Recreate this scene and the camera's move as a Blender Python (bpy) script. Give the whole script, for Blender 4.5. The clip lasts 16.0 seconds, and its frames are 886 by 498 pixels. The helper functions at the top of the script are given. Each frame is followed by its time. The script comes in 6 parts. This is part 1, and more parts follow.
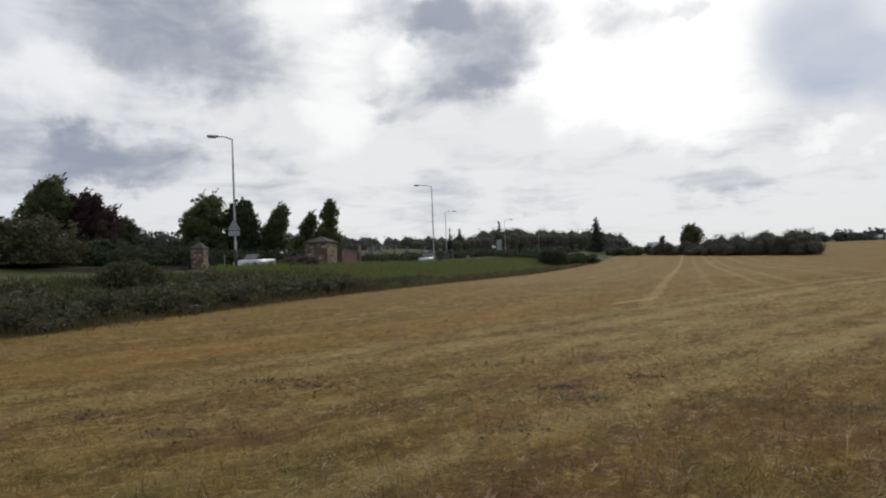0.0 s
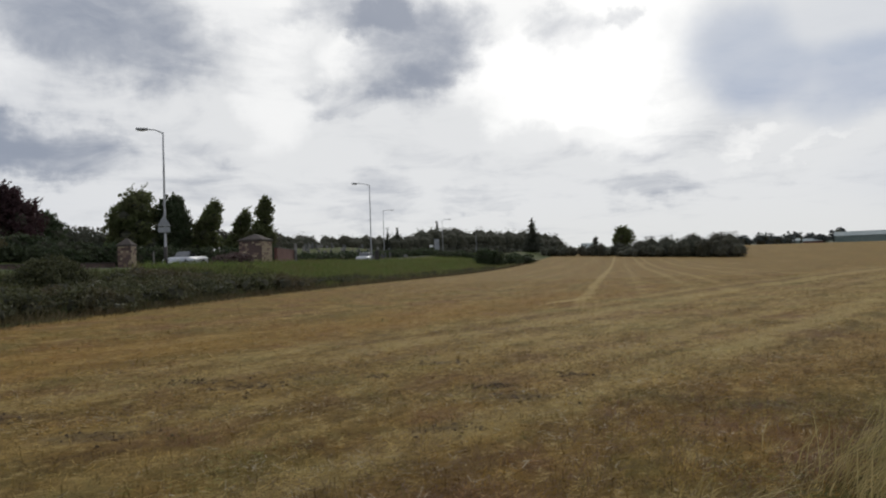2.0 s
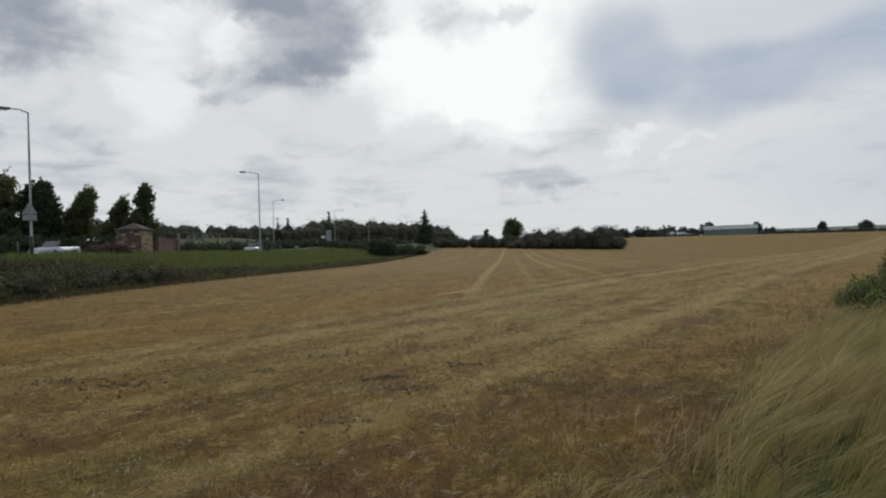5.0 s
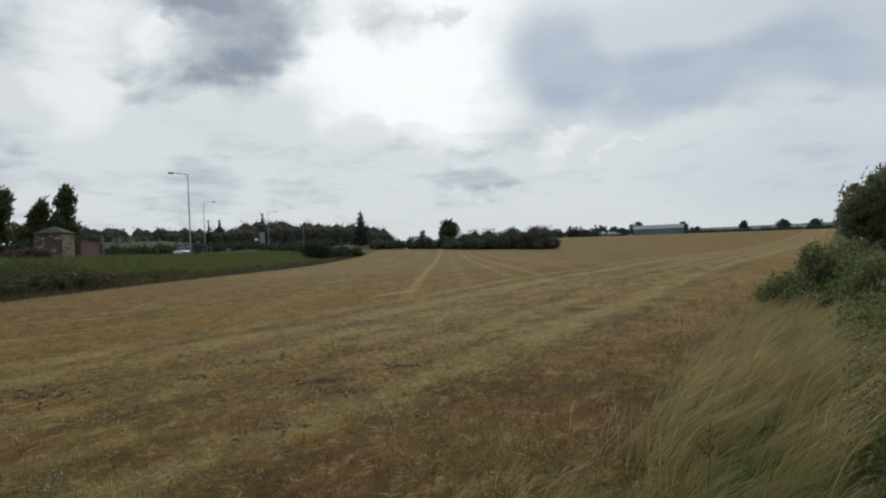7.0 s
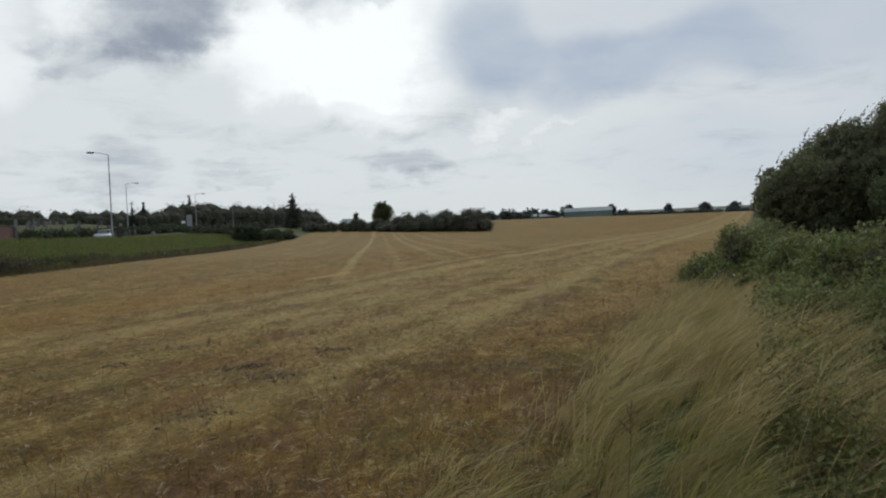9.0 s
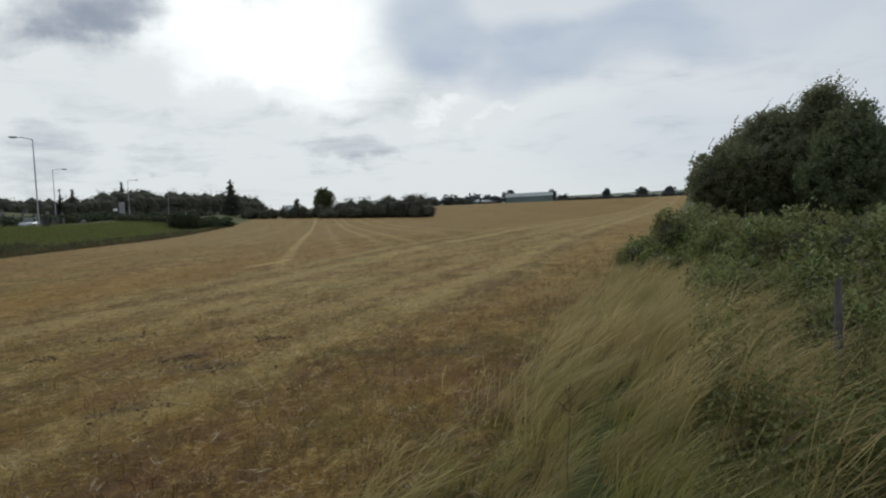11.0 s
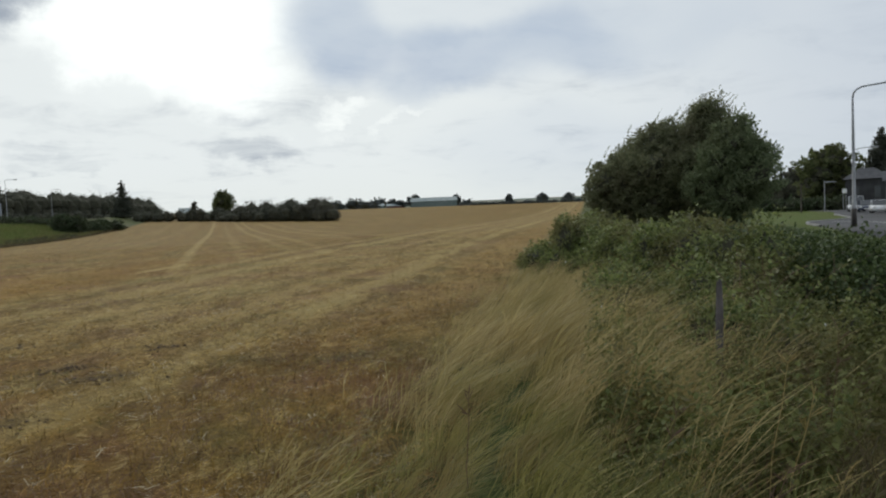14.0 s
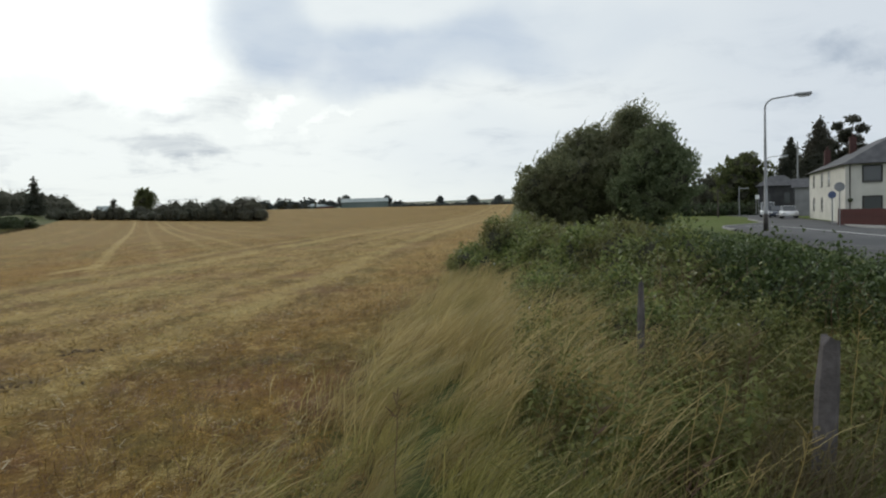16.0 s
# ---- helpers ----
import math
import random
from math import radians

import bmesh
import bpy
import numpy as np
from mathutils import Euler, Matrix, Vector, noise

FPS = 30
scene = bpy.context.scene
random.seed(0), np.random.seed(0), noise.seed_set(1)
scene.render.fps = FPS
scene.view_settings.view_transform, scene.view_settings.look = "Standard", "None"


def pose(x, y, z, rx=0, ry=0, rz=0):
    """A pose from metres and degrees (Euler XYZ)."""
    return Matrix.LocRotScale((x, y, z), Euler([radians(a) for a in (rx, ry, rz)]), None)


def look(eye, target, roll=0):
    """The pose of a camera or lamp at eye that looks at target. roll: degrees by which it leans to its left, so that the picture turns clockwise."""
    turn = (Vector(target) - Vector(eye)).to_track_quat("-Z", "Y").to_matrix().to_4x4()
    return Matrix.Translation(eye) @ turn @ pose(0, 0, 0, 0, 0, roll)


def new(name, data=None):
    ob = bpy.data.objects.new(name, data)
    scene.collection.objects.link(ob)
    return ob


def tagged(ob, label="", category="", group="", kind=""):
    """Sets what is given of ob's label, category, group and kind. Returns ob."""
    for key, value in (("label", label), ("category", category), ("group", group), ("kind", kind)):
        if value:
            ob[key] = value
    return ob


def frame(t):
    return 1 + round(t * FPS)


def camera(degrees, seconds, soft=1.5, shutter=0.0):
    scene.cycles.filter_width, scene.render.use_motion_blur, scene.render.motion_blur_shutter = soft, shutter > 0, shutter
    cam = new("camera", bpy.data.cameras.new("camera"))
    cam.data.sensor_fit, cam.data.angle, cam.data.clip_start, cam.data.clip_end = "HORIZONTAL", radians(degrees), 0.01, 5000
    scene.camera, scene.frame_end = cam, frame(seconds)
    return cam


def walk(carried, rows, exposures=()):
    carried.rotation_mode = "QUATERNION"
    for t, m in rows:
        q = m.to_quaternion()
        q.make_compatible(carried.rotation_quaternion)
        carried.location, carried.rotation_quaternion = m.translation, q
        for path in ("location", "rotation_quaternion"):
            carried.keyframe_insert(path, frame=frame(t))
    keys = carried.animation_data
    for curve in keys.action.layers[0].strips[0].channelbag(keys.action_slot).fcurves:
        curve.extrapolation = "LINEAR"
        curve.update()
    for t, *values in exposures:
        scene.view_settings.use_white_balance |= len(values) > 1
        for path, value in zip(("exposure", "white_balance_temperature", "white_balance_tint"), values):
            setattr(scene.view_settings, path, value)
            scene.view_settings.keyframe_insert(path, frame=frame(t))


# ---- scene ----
cam = camera(65.15, 16.0, soft=2.1)
EYE = 1.9
ROWS = [
    (0.0, 0.000, 0.000, 0.000, 0.06, 1.57, 2.26),
    (0.5, 0.002, 0.000, 0.001, -1.70, 1.56, 2.27),
    (1.0, 0.008, 0.002, 0.007, -2.85, 1.51, 2.19),
    (1.5, 0.013, -0.006, 0.002, -3.82, 1.40, 2.03),
    (2.0, 0.022, -0.020, 0.005, -5.10, 1.32, 1.84),
    (2.5, 0.031, -0.035, 0.008, -6.38, 1.28, 1.76),
    (3.0, 0.034, -0.034, 0.007, -7.42, 0.99, 1.86),
    (3.5, 0.042, -0.024, -0.001, -8.32, 0.65, 2.11),
    (4.0, 0.057, -0.017, 0.009, -10.53, 0.56, 2.02),
    (6.5, 0.080, 0.019, 0.011, -17.61, 0.14, 1.97),
    (7.0, 0.083, 0.015, 0.006, -19.18, 0.25, 2.28),
    (7.5, 0.093, 0.028, 0.007, -20.26, -0.34, 2.23),
    (8.0, 0.111, 0.037, 0.001, -21.92, -0.74, 2.23),
    (10.5, 0.157, 0.043, -0.001, -27.91, -2.51, 2.80),
    (11.0, 0.159, 0.041, -0.001, -29.36, -2.81, 2.83),
    (11.5, 0.168, 0.044, -0.000, -30.90, -2.81, 2.79),
    (12.0, 0.168, 0.042, -0.000, -32.06, -2.38, 2.76),
    (12.5, 0.166, 0.039, 0.000, -33.50, -2.76, 2.76),
    (13.0, 0.172, 0.044, -0.000, -34.99, -2.68, 2.64),
    (13.5, 0.191, 0.046, -0.002, -36.06, -2.88, 2.53),
    (14.0, 0.200, 0.046, -0.005, -37.19, -2.82, 2.48),
    (14.5, 0.197, 0.038, -0.003, -38.53, -2.81, 2.19),
    (15.0, 0.204, 0.037, -0.002, -40.20, -2.57, 1.95),
    (15.5, 0.205, 0.038, -0.004, -41.44, -2.68, 2.00),
    (16.0, 0.209, 0.041, -0.002, -42.87, -2.92, 1.89),
]
walk(cam, [(t, pose(x, y, EYE + z, 90 + pitch, roll, yaw)) for t, x, y, z, yaw, pitch, roll in ROWS],
     [(0.0, 0.03, 6650, 10), (3.5, -0.13, 6630, 9), (7.0, -0.17, 6370, 6), (11.0, -0.04, 6430, 6), (13.5, 0.07, 6530, 5), (15.3, 0.13, 6570, 4), (16.0, 0.24, 6630, 4)])

# ---- world, sun ----
world = bpy.data.worlds.new("cloudy_sky")
scene.world = world
world.use_nodes = True


class Nodes:
    """A short way to write node trees."""

    def __init__(self, tree):
        self.t = tree

    def add(self, kind, **settings):
        nd = self.t.nodes.new(kind)
        for key, value in settings.items():
            setattr(nd, key, value)
        return nd

    def put(self, socket, value):
        if isinstance(value, bpy.types.NodeSocket):
            self.t.links.new(value, socket)
        elif value is not None:
            socket.default_value = value

    def m(self, op, a, b=None, c=None, clamp=False):
        nd = self.add("ShaderNodeMath", operation=op, use_clamp=clamp)
        for s, value in zip(nd.inputs, (a, b, c)):
            self.put(s, value)
        return nd.outputs[0]

    def vm(self, op, a, b=None, scale=None):
        nd = self.add("ShaderNodeVectorMath", operation=op)
        self.put(nd.inputs[0], a)
        if b is not None:
            self.put(nd.inputs[1], b)
        if scale is not None:
            self.put(nd.inputs["Scale"], scale)
        return nd.outputs["Value"] if op in ("DOT_PRODUCT", "LENGTH", "DISTANCE") else nd.outputs[0]

    def xyz(self, vec):
        nd = self.add("ShaderNodeSeparateXYZ")
        self.put(nd.inputs[0], vec)
        return nd.outputs

    def join(self, x, y, z=0.0):
        nd = self.add("ShaderNodeCombineXYZ")
        for s, value in zip(nd.inputs, (x, y, z)):
            self.put(s, value)
        return nd.outputs[0]

    def noise(self, vec, scale, detail=4.0, rough=0.55, colour=False, warp=0.0):
        nd = self.add("ShaderNodeTexNoise")
        self.put(nd.inputs["Vector"], vec)
        nd.inputs["Scale"].default_value, nd.inputs["Detail"].default_value = scale, detail
        nd.inputs["Roughness"].default_value, nd.inputs["Distortion"].default_value = rough, warp
        return nd.outputs["Color" if colour else "Fac"]

    def ramp(self, value, low, high, out0=0.0, out1=1.0):
        nd = self.add("ShaderNodeMapRange", interpolation_type="SMOOTHSTEP")
        for s, v in zip(nd.inputs, (value, low, high, out0, out1)):
            self.put(s, v)
        return nd.outputs[0]

    def mix(self, f, a, b, blend="MIX"):
        nd = self.add("ShaderNodeMix", data_type="RGBA", blend_type=blend)
        self.put(nd.inputs[0], f)
        for s, value in zip((nd.inputs[6], nd.inputs[7]), (a, b)):
            self.put(s, (*value, 1) if isinstance(value, tuple) and len(value) == 3 else value)
        return nd.outputs[2]


def way(az, el):
    """The direction at an azimuth (degrees, to the left of +y) and a height in degrees."""
    a, e = radians(az), radians(el)
    return (-math.sin(a) * math.cos(e), math.cos(a) * math.cos(e), math.sin(e))


SUN_AZ, SUN_EL = -15.0, 24.0


def build_sky():
    n = Nodes(world.node_tree)
    n.t.nodes.clear()
    dirv = n.vm("NORMALIZE", n.add("ShaderNodeTexCoord").outputs["Generated"])
    x, y, z = n.xyz(dirv)
    # the clouds lie on a high layer, so they flatten towards the horizon
    up = n.m("ADD", n.m("MAXIMUM", z, 0.0), 0.16)
    layer = n.join(n.m("DIVIDE", x, up), n.m("DIVIDE", y, up), 0.0)
    warp = n.noise(layer, 1.6, 4, colour=True)
    wdir = n.vm("ADD", dirv, n.vm("SCALE", n.vm("SUBTRACT", warp, (0.5, 0.5, 0.5)), scale=0.09))
    wdir = n.vm("ADD", wdir, n.vm("SCALE", n.vm("SUBTRACT", n.noise(dirv, 11.0, 8, 0.62, colour=True), (0.5, 0.5, 0.5)), scale=0.11))
    fine = n.noise(layer, 2.6, 10, 0.62, warp=0.5)
    broad = n.noise(layer, 0.9, 5, 0.55, warp=0.4)

    calm = n.vm("ADD", dirv, n.vm("SCALE", n.vm("SUBTRACT", n.noise(dirv, 5.0, 5, 0.5, colour=True), (0.5, 0.5, 0.5)), scale=0.10))

    def mass(az, el, wide, high, power=1.0, at=None):
        a, e = radians(az), radians(el)
        at = wdir if at is None else at
        d = n.vm("SUBTRACT", at, way(az, el))
        u = n.m("DIVIDE", n.vm("DOT_PRODUCT", d, (math.cos(a), math.sin(a), 0.0)), math.sin(radians(wide)))
        w = n.m("DIVIDE", n.m("SUBTRACT", n.xyz(at)[2], math.sin(e)), math.sin(radians(high)))
        r2 = n.m("ADD", n.m("MULTIPLY", u, u), n.m("MULTIPLY", w, w))
        return n.m("MULTIPLY", n.ramp(r2, 2.4, 0.0), power)

    def total(parts):
        s = parts[0]
        for p in parts[1:]:
            s = n.m("ADD", s, p)
        return s

    # grey undersides of the large clouds, seen against the light
    grey = total([mass(20.8, 18.2, 6.6, 4.2, 1.1), mass(24.0, 9.4, 4.6, 1.8, 0.80), mass(33, 9.2, 7, 2.6, 0.6), mass(14.5, 10.2, 3.4, 1.6, 0.22), mass(-3.6, 17.6, 5.0, 3.2, 0.95), mass(-3.0, 13.8, 2.4, 1.7, 0.40), mass(3.0, 14.0, 2.4, 1.1, 0.50),
                  mass(2.4, 20.2, 4.4, 1.4, 0.62), mass(-15.8, 18.2, 3.0, 1.5, 0.62), mass(-20.4, 18.4, 1.1, 0.7, 0.45), mass(-23.5, 9.8, 5, 1.4, 0.22), mass(-18, 8.4, 4, 0.9, 0.14),
                  mass(-21.6, 5.8, 3.4, 1.1, 0.46), mass(-12, 8.0, 6, 1.6, 0.16), mass(16, 7.2, 4, 1.8, 0.24), mass(-8.8, 5.2, 3.2, 0.8, 0.42), mass(0.2, 5.4, 3.4, 2.0, 0.40), mass(11, 6.4, 5, 1.0, 0.2), mass(-76, 10.2, 4, 1.2, 0.55), mass(-71, 8.6, 6, 1.0, 0.25), mass(42, 20, 10, 7, 0.6)])
    texture = n.m("ADD", n.m("MULTIPLY", n.m("SUBTRACT", fine, 0.5), 1.75), n.m("MULTIPLY", n.m("SUBTRACT", broad, 0.5), 1.15))
    grey = n.ramp(n.m("ADD", grey, texture), -0.02, 1.25)
    glow = total([mass(-14.5, 14.6, 7.5, 2.8, 0.85), mass(-20.6, 14.8, 5.2, 5.2, 0.58), mass(-13, 24, 16, 6, 0.6), mass(-18, 10.6, 7, 2.2, 0.18), mass(2.4, 17.2, 2.0, 1.1, 0.48),
                  mass(8.0, 14.0, 2.4, 3.6, 0.42), mass(9, 20, 4, 2.5, 0.4), mass(29, 14.2, 4, 1.4, 0.30)])
    glow = n.m("MULTIPLY", glow, n.m("SUBTRACT", 1.2, n.m("MULTIPLY", grey, 0.9)))
    near = n.ramp(n.vm("DOT_PRODUCT", dirv, way(-12, 14)), math.cos(radians(62)), math.cos(radians(18)))
    white = n.mix(near, (0.565, 0.605, 0.69), (0.775, 0.798, 0.828))
    white = n.mix(n.ramp(z, 0.10, 0.0), white, n.mix(near, (0.55, 0.60, 0.66), (0.76, 0.78, 0.79)))
    cloud = n.mix(n.m("MULTIPLY", grey, 0.97, clamp=True), white, n.mix(near, (0.275, 0.330, 0.435), (0.290, 0.328, 0.410)))
    cloud = n.mix(n.m("MULTIPLY", glow, 1.0), cloud, (0.30, 0.29, 0.27), "ADD")
    # a smooth blue-grey sheet of cloud beyond the bright gap
    veil = total([mass(az, el, w, h, k, calm) for az, el, w, h, k in ((-35.5, 12.4, 6.0, 2.5, 0.85), (-44.0, 12.3, 7.0, 2.4, 0.60), (-29.0, 15.0, 3.4, 3.2, 0.75), (-40.0, 16.5, 13.0, 3.0, 0.45), (-52.0, 13.4, 8.0, 2.6, 0.40), (-47.0, 5.0, 11.0, 3.2, 0.40), (-64.0, 12.0, 9.0, 3.0, 0.25))])
    veil = n.m("MULTIPLY", n.ramp(veil, 0.0, 1.25), n.m("MULTIPLY", n.ramp(fine, 0.30, 0.70, 0.80, 1.0), n.ramp(broad, 0.3, 0.65, 0.75, 1.0)), clamp=True)
    cloud = n.mix(n.m("MULTIPLY", veil, 0.86), cloud, (0.365, 0.440, 0.590))
    streak = n.m("MULTIPLY", total([mass(-29.8, 8.5, 1.8, 0.5, 0.8), mass(-34.2, 7.0, 2.0, 0.3, 0.5), mass(-27.0, 7.4, 2.6, 0.35, 0.4)]), n.ramp(fine, 0.36, 0.58))
    cloud = n.mix(streak, cloud, (0.20, 0.19, 0.17), "ADD")
    # thin places where the blue shows through
    sky = n.add("ShaderNodeTexSky", sky_type="NISHITA", sun_disc=False, sun_elevation=radians(SUN_EL), sun_rotation=radians(-SUN_AZ), air_density=1.0, dust_density=2.0)
    blue = n.vm("SCALE", sky.outputs[0], scale=0.10)
    gap = n.m("MULTIPLY", total([mass(-37, 11.8, 6, 1.2, 0.5), mass(-45, 12.0, 6, 1.0, 0.4)]), n.ramp(fine, 0.35, 0.65, 0.35, 1.0))
    colour = n.mix(n.m("MULTIPLY", gap, 0.12, clamp=True), cloud, blue)
    bg = n.add("ShaderNodeBackground")
    n.put(bg.inputs[0], colour)
    bg.inputs[1].default_value = 1.0
    n.t.links.new(bg.outputs[0], n.add("ShaderNodeOutputWorld").inputs[0])


build_sky()
sun = new("sun", bpy.data.lights.new("sun", "SUN"))
sun.data.energy, sun.data.angle, sun.data.color = 0.7, radians(25), (1.0, 0.95, 0.88)
sun.matrix_world = look(Vector(way(SUN_AZ, SUN_EL)) * 50, (0, 0, 0))

# ---- materials ----
def material(name):
    mat = bpy.data.materials.new(name)
    mat.use_nodes = True
    n = Nodes(mat.node_tree)
    n.t.nodes.clear()
    return mat, n


def finish(n, colour, rough=0.8, bump=None, strength=0.3, distance=0.02, metal=0.0, translucent=0.0, spec=0.3):
    b = n.add("ShaderNodeBsdfPrincipled")
    n.put(b.inputs["Base Color"], (*colour, 1) if isinstance(colour, tuple) else colour)
    n.put(b.inputs["Roughness"], rough)
    b.inputs["Metallic"].default_value = metal
    b.inputs["Specular IOR Level"].default_value = spec
    if bump is not None:
        bp = n.add("ShaderNodeBump")
        bp.inputs["Strength"].default_value, bp.inputs["Distance"].default_value = strength, distance
        n.put(bp.inputs["Height"], bump)
        n.put(b.inputs["Normal"], bp.outputs[0])
    out = b.outputs[0]
    if translucent:
        tr = n.add("ShaderNodeBsdfTranslucent")
        n.put(tr.inputs[0], (*colour, 1) if isinstance(colour, tuple) else colour)
        ms = n.add("ShaderNodeMixShader")
        ms.inputs[0].default_value = translucent
        n.t.links.new(out, ms.inputs[1])
        n.t.links.new(tr.outputs[0], ms.inputs[2])
        out = ms.outputs[0]
    n.t.links.new(out, n.add("ShaderNodeOutputMaterial").inputs[0])


def plain(name, a, b, scale=6.0, rough=0.7, metal=0.0, strength=0.2, distance=0.01, spec=0.3):
    """A surface of two near colours, worn at two scales."""
    mat, n = material(name)
    p = n.add("ShaderNodeTexCoord").outputs["Object"]
    f = n.m("ADD", n.m("MULTIPLY", n.noise(p, scale, 6), 0.6), n.m("MULTIPLY", n.noise(p, scale * 0.13, 3), 0.4))
    finish(n, n.mix(n.ramp(f, 0.35, 0.65), a, b), rough, n.noise(p, scale * 5, 4), strength, distance, metal, spec=spec)
    return mat


def leafy(name, a, b, c, translucent=0.3, scale=0.35, rough=0.55, spec=0.25):
    """Leaves: each its own shade, with patches over the crown."""
    mat, n = material(name)
    island = n.add("ShaderNodeNewGeometry").outputs["Random Per Island"]
    pos = n.add("ShaderNodeNewGeometry").outputs["Position"]
    base = n.mix(island, a, b)
    patch = n.ramp(n.noise(pos, scale, 3), 0.42, 0.68)
    finish(n, n.mix(n.m("MULTIPLY", patch, 0.7), base, c), rough, translucent=translucent, spec=spec)
    return mat


LEAF_DARK = leafy("dark_leaves", (0.038, 0.055, 0.026), (0.075, 0.098, 0.046), (0.065, 0.072, 0.038), 0.35)
LEAF_MID = leafy("green_leaves", (0.080, 0.102, 0.042), (0.180, 0.200, 0.084), (0.125, 0.128, 0.060), 0.6)
LEAF_LANE = leafy("lane_tree_leaves", (0.120, 0.135, 0.072), (0.260, 0.272, 0.158), (0.175, 0.168, 0.102), 0.58, scale=0.5)
LEAF_LIGHT = leafy("willow_leaves", (0.110, 0.145, 0.072), (0.240, 0.280, 0.155), (0.155, 0.172, 0.092), 0.55)
LEAF_COPPER = leafy("copper_leaves", (0.042, 0.022, 0.026), (0.085, 0.046, 0.048), (0.062, 0.034, 0.034), 0.35)
LEAF_BRAMBLE = leafy("bramble_leaves", (0.066, 0.096, 0.030), (0.275, 0.315, 0.105), (0.170, 0.145, 0.064), 0.40, scale=1.1, rough=0.45, spec=0.32)
LEAF_IVY = leafy("ivy_leaves", (0.040, 0.064, 0.024), (0.118, 0.156, 0.052), (0.080, 0.096, 0.040), 0.3, scale=0.9, rough=0.45, spec=0.32)
LEAF_SCRUB = leafy("scrub_leaves", (0.048, 0.053, 0.025), (0.118, 0.120, 0.054), (0.125, 0.092, 0.056), 0.3, scale=0.30)
LEAF_HEATH = leafy("purple_scrub", (0.095, 0.060, 0.060), (0.150, 0.100, 0.092), (0.100, 0.088, 0.060), 0.3, scale=0.5)
# distant leaves: base colour lifted paler to carry the haze of distance
LEAF_FAR = leafy("hazed_wood_leaves", (0.055, 0.062, 0.046), (0.100, 0.106, 0.078), (0.095, 0.084, 0.066), 0.45, scale=0.08)
# skyline leaves: bluish, pale haze painted into the leaf colour
LEAF_HAZE = leafy("hazed_skyline_leaves", (0.060, 0.075, 0.075), (0.090, 0.105, 0.100), (0.080, 0.090, 0.085), 0.35, scale=0.05)
# dark colour of the filler lumps that stand in for shade inside foliage
CORE = plain("foliage_shade", (0.042, 0.044, 0.028), (0.075, 0.072, 0.048), 3.0, 0.9)
BARK = plain("bark", (0.060, 0.050, 0.040), (0.110, 0.095, 0.080), 5.0, 0.9, strength=0.6)
STEEL = plain("galvanised_steel", (0.25, 0.255, 0.26), (0.34, 0.345, 0.35), 4.0, 0.6, 0.2)
DARK_PAINT = plain("dark_painted_steel", (0.035, 0.032, 0.030), (0.06, 0.05, 0.045), 4.0, 0.6)
LAMP_GLASS = plain("lamp_lens", (0.50, 0.50, 0.48), (0.62, 0.62, 0.60), 8.0, 0.3)
WEATHERED = plain("weathered_timber", (0.070, 0.062, 0.060), (0.150, 0.134, 0.130), 9.0, 0.9, strength=0.7)
ASPHALT = plain("asphalt", (0.058, 0.058, 0.060), (0.098, 0.096, 0.096), 1.2, 0.85, strength=0.3)
CONCRETE = plain("concrete", (0.19, 0.185, 0.175), (0.27, 0.265, 0.25), 2.0, 0.85)
ROAD_PAINT = plain("road_paint", (0.55, 0.55, 0.53), (0.72, 0.72, 0.70), 3.0, 0.7)
RENDER_WALL = plain("cream_render", (0.50, 0.485, 0.44), (0.61, 0.59, 0.54), 0.8, 0.85)
RENDER_GREY = plain("grey_render", (0.20, 0.20, 0.205), (0.28, 0.28, 0.285), 0.8, 0.9)
SLATE = plain("roof_slate", (0.046, 0.046, 0.050), (0.086, 0.085, 0.090), 1.6, 0.6)
BRICK_RED = plain("red_brick", (0.062, 0.032, 0.030), (0.098, 0.050, 0.045), 4.0, 0.9)
BRICK_DARK = plain("dark_brick", (0.10, 0.05, 0.04), (0.16, 0.08, 0.065), 4.0, 0.9)
SANDSTONE_PALE = plain("pale_sandstone", (0.28, 0.225, 0.150), (0.40, 0.325, 0.225), 3.0, 0.9, strength=0.5)
SANDSTONE = plain("sandstone", (0.17, 0.115, 0.090), (0.26, 0.185, 0.140), 3.0, 0.9, strength=0.5)
SANDSTONE_DARK = plain("weathered_sandstone", (0.085, 0.058, 0.052), (0.145, 0.102, 0.088), 2.5, 0.9, strength=0.6)
COPING = plain("coping_stone", (0.060, 0.050, 0.044), (0.105, 0.088, 0.076), 2.5, 0.9, strength=0.5)
RED_FENCE = plain("red_brown_fence", (0.056, 0.014, 0.013), (0.080, 0.021, 0.018), 2.0, 0.75)
WHITE_PAINT = plain("white_paint", (0.70, 0.70, 0.68), (0.80, 0.80, 0.78), 3.0, 0.5)
DARK_FRAME = plain("dark_window_surround", (0.030, 0.028, 0.028), (0.05, 0.046, 0.045), 3.0, 0.5)
PETAL = plain("white_petals", (0.62, 0.62, 0.60), (0.72, 0.72, 0.70), 9.0, 0.7)
PALE_STONE = plain("pale_gravestone", (0.16, 0.155, 0.14), (0.26, 0.25, 0.23), 2.0, 0.8)
GREY_STONE = plain("grey_gravestone", (0.085, 0.085, 0.085), (0.15, 0.15, 0.145), 2.0, 0.8)
COTTAGE_WALL = plain("dark_cottage_stone", (0.036, 0.036, 0.038), (0.060, 0.059, 0.061), 0.8, 0.9)
SHED_SHEET = plain("shed_sheeting", (0.20, 0.24, 0.24), (0.30, 0.34, 0.33), 0.4, 0.7)
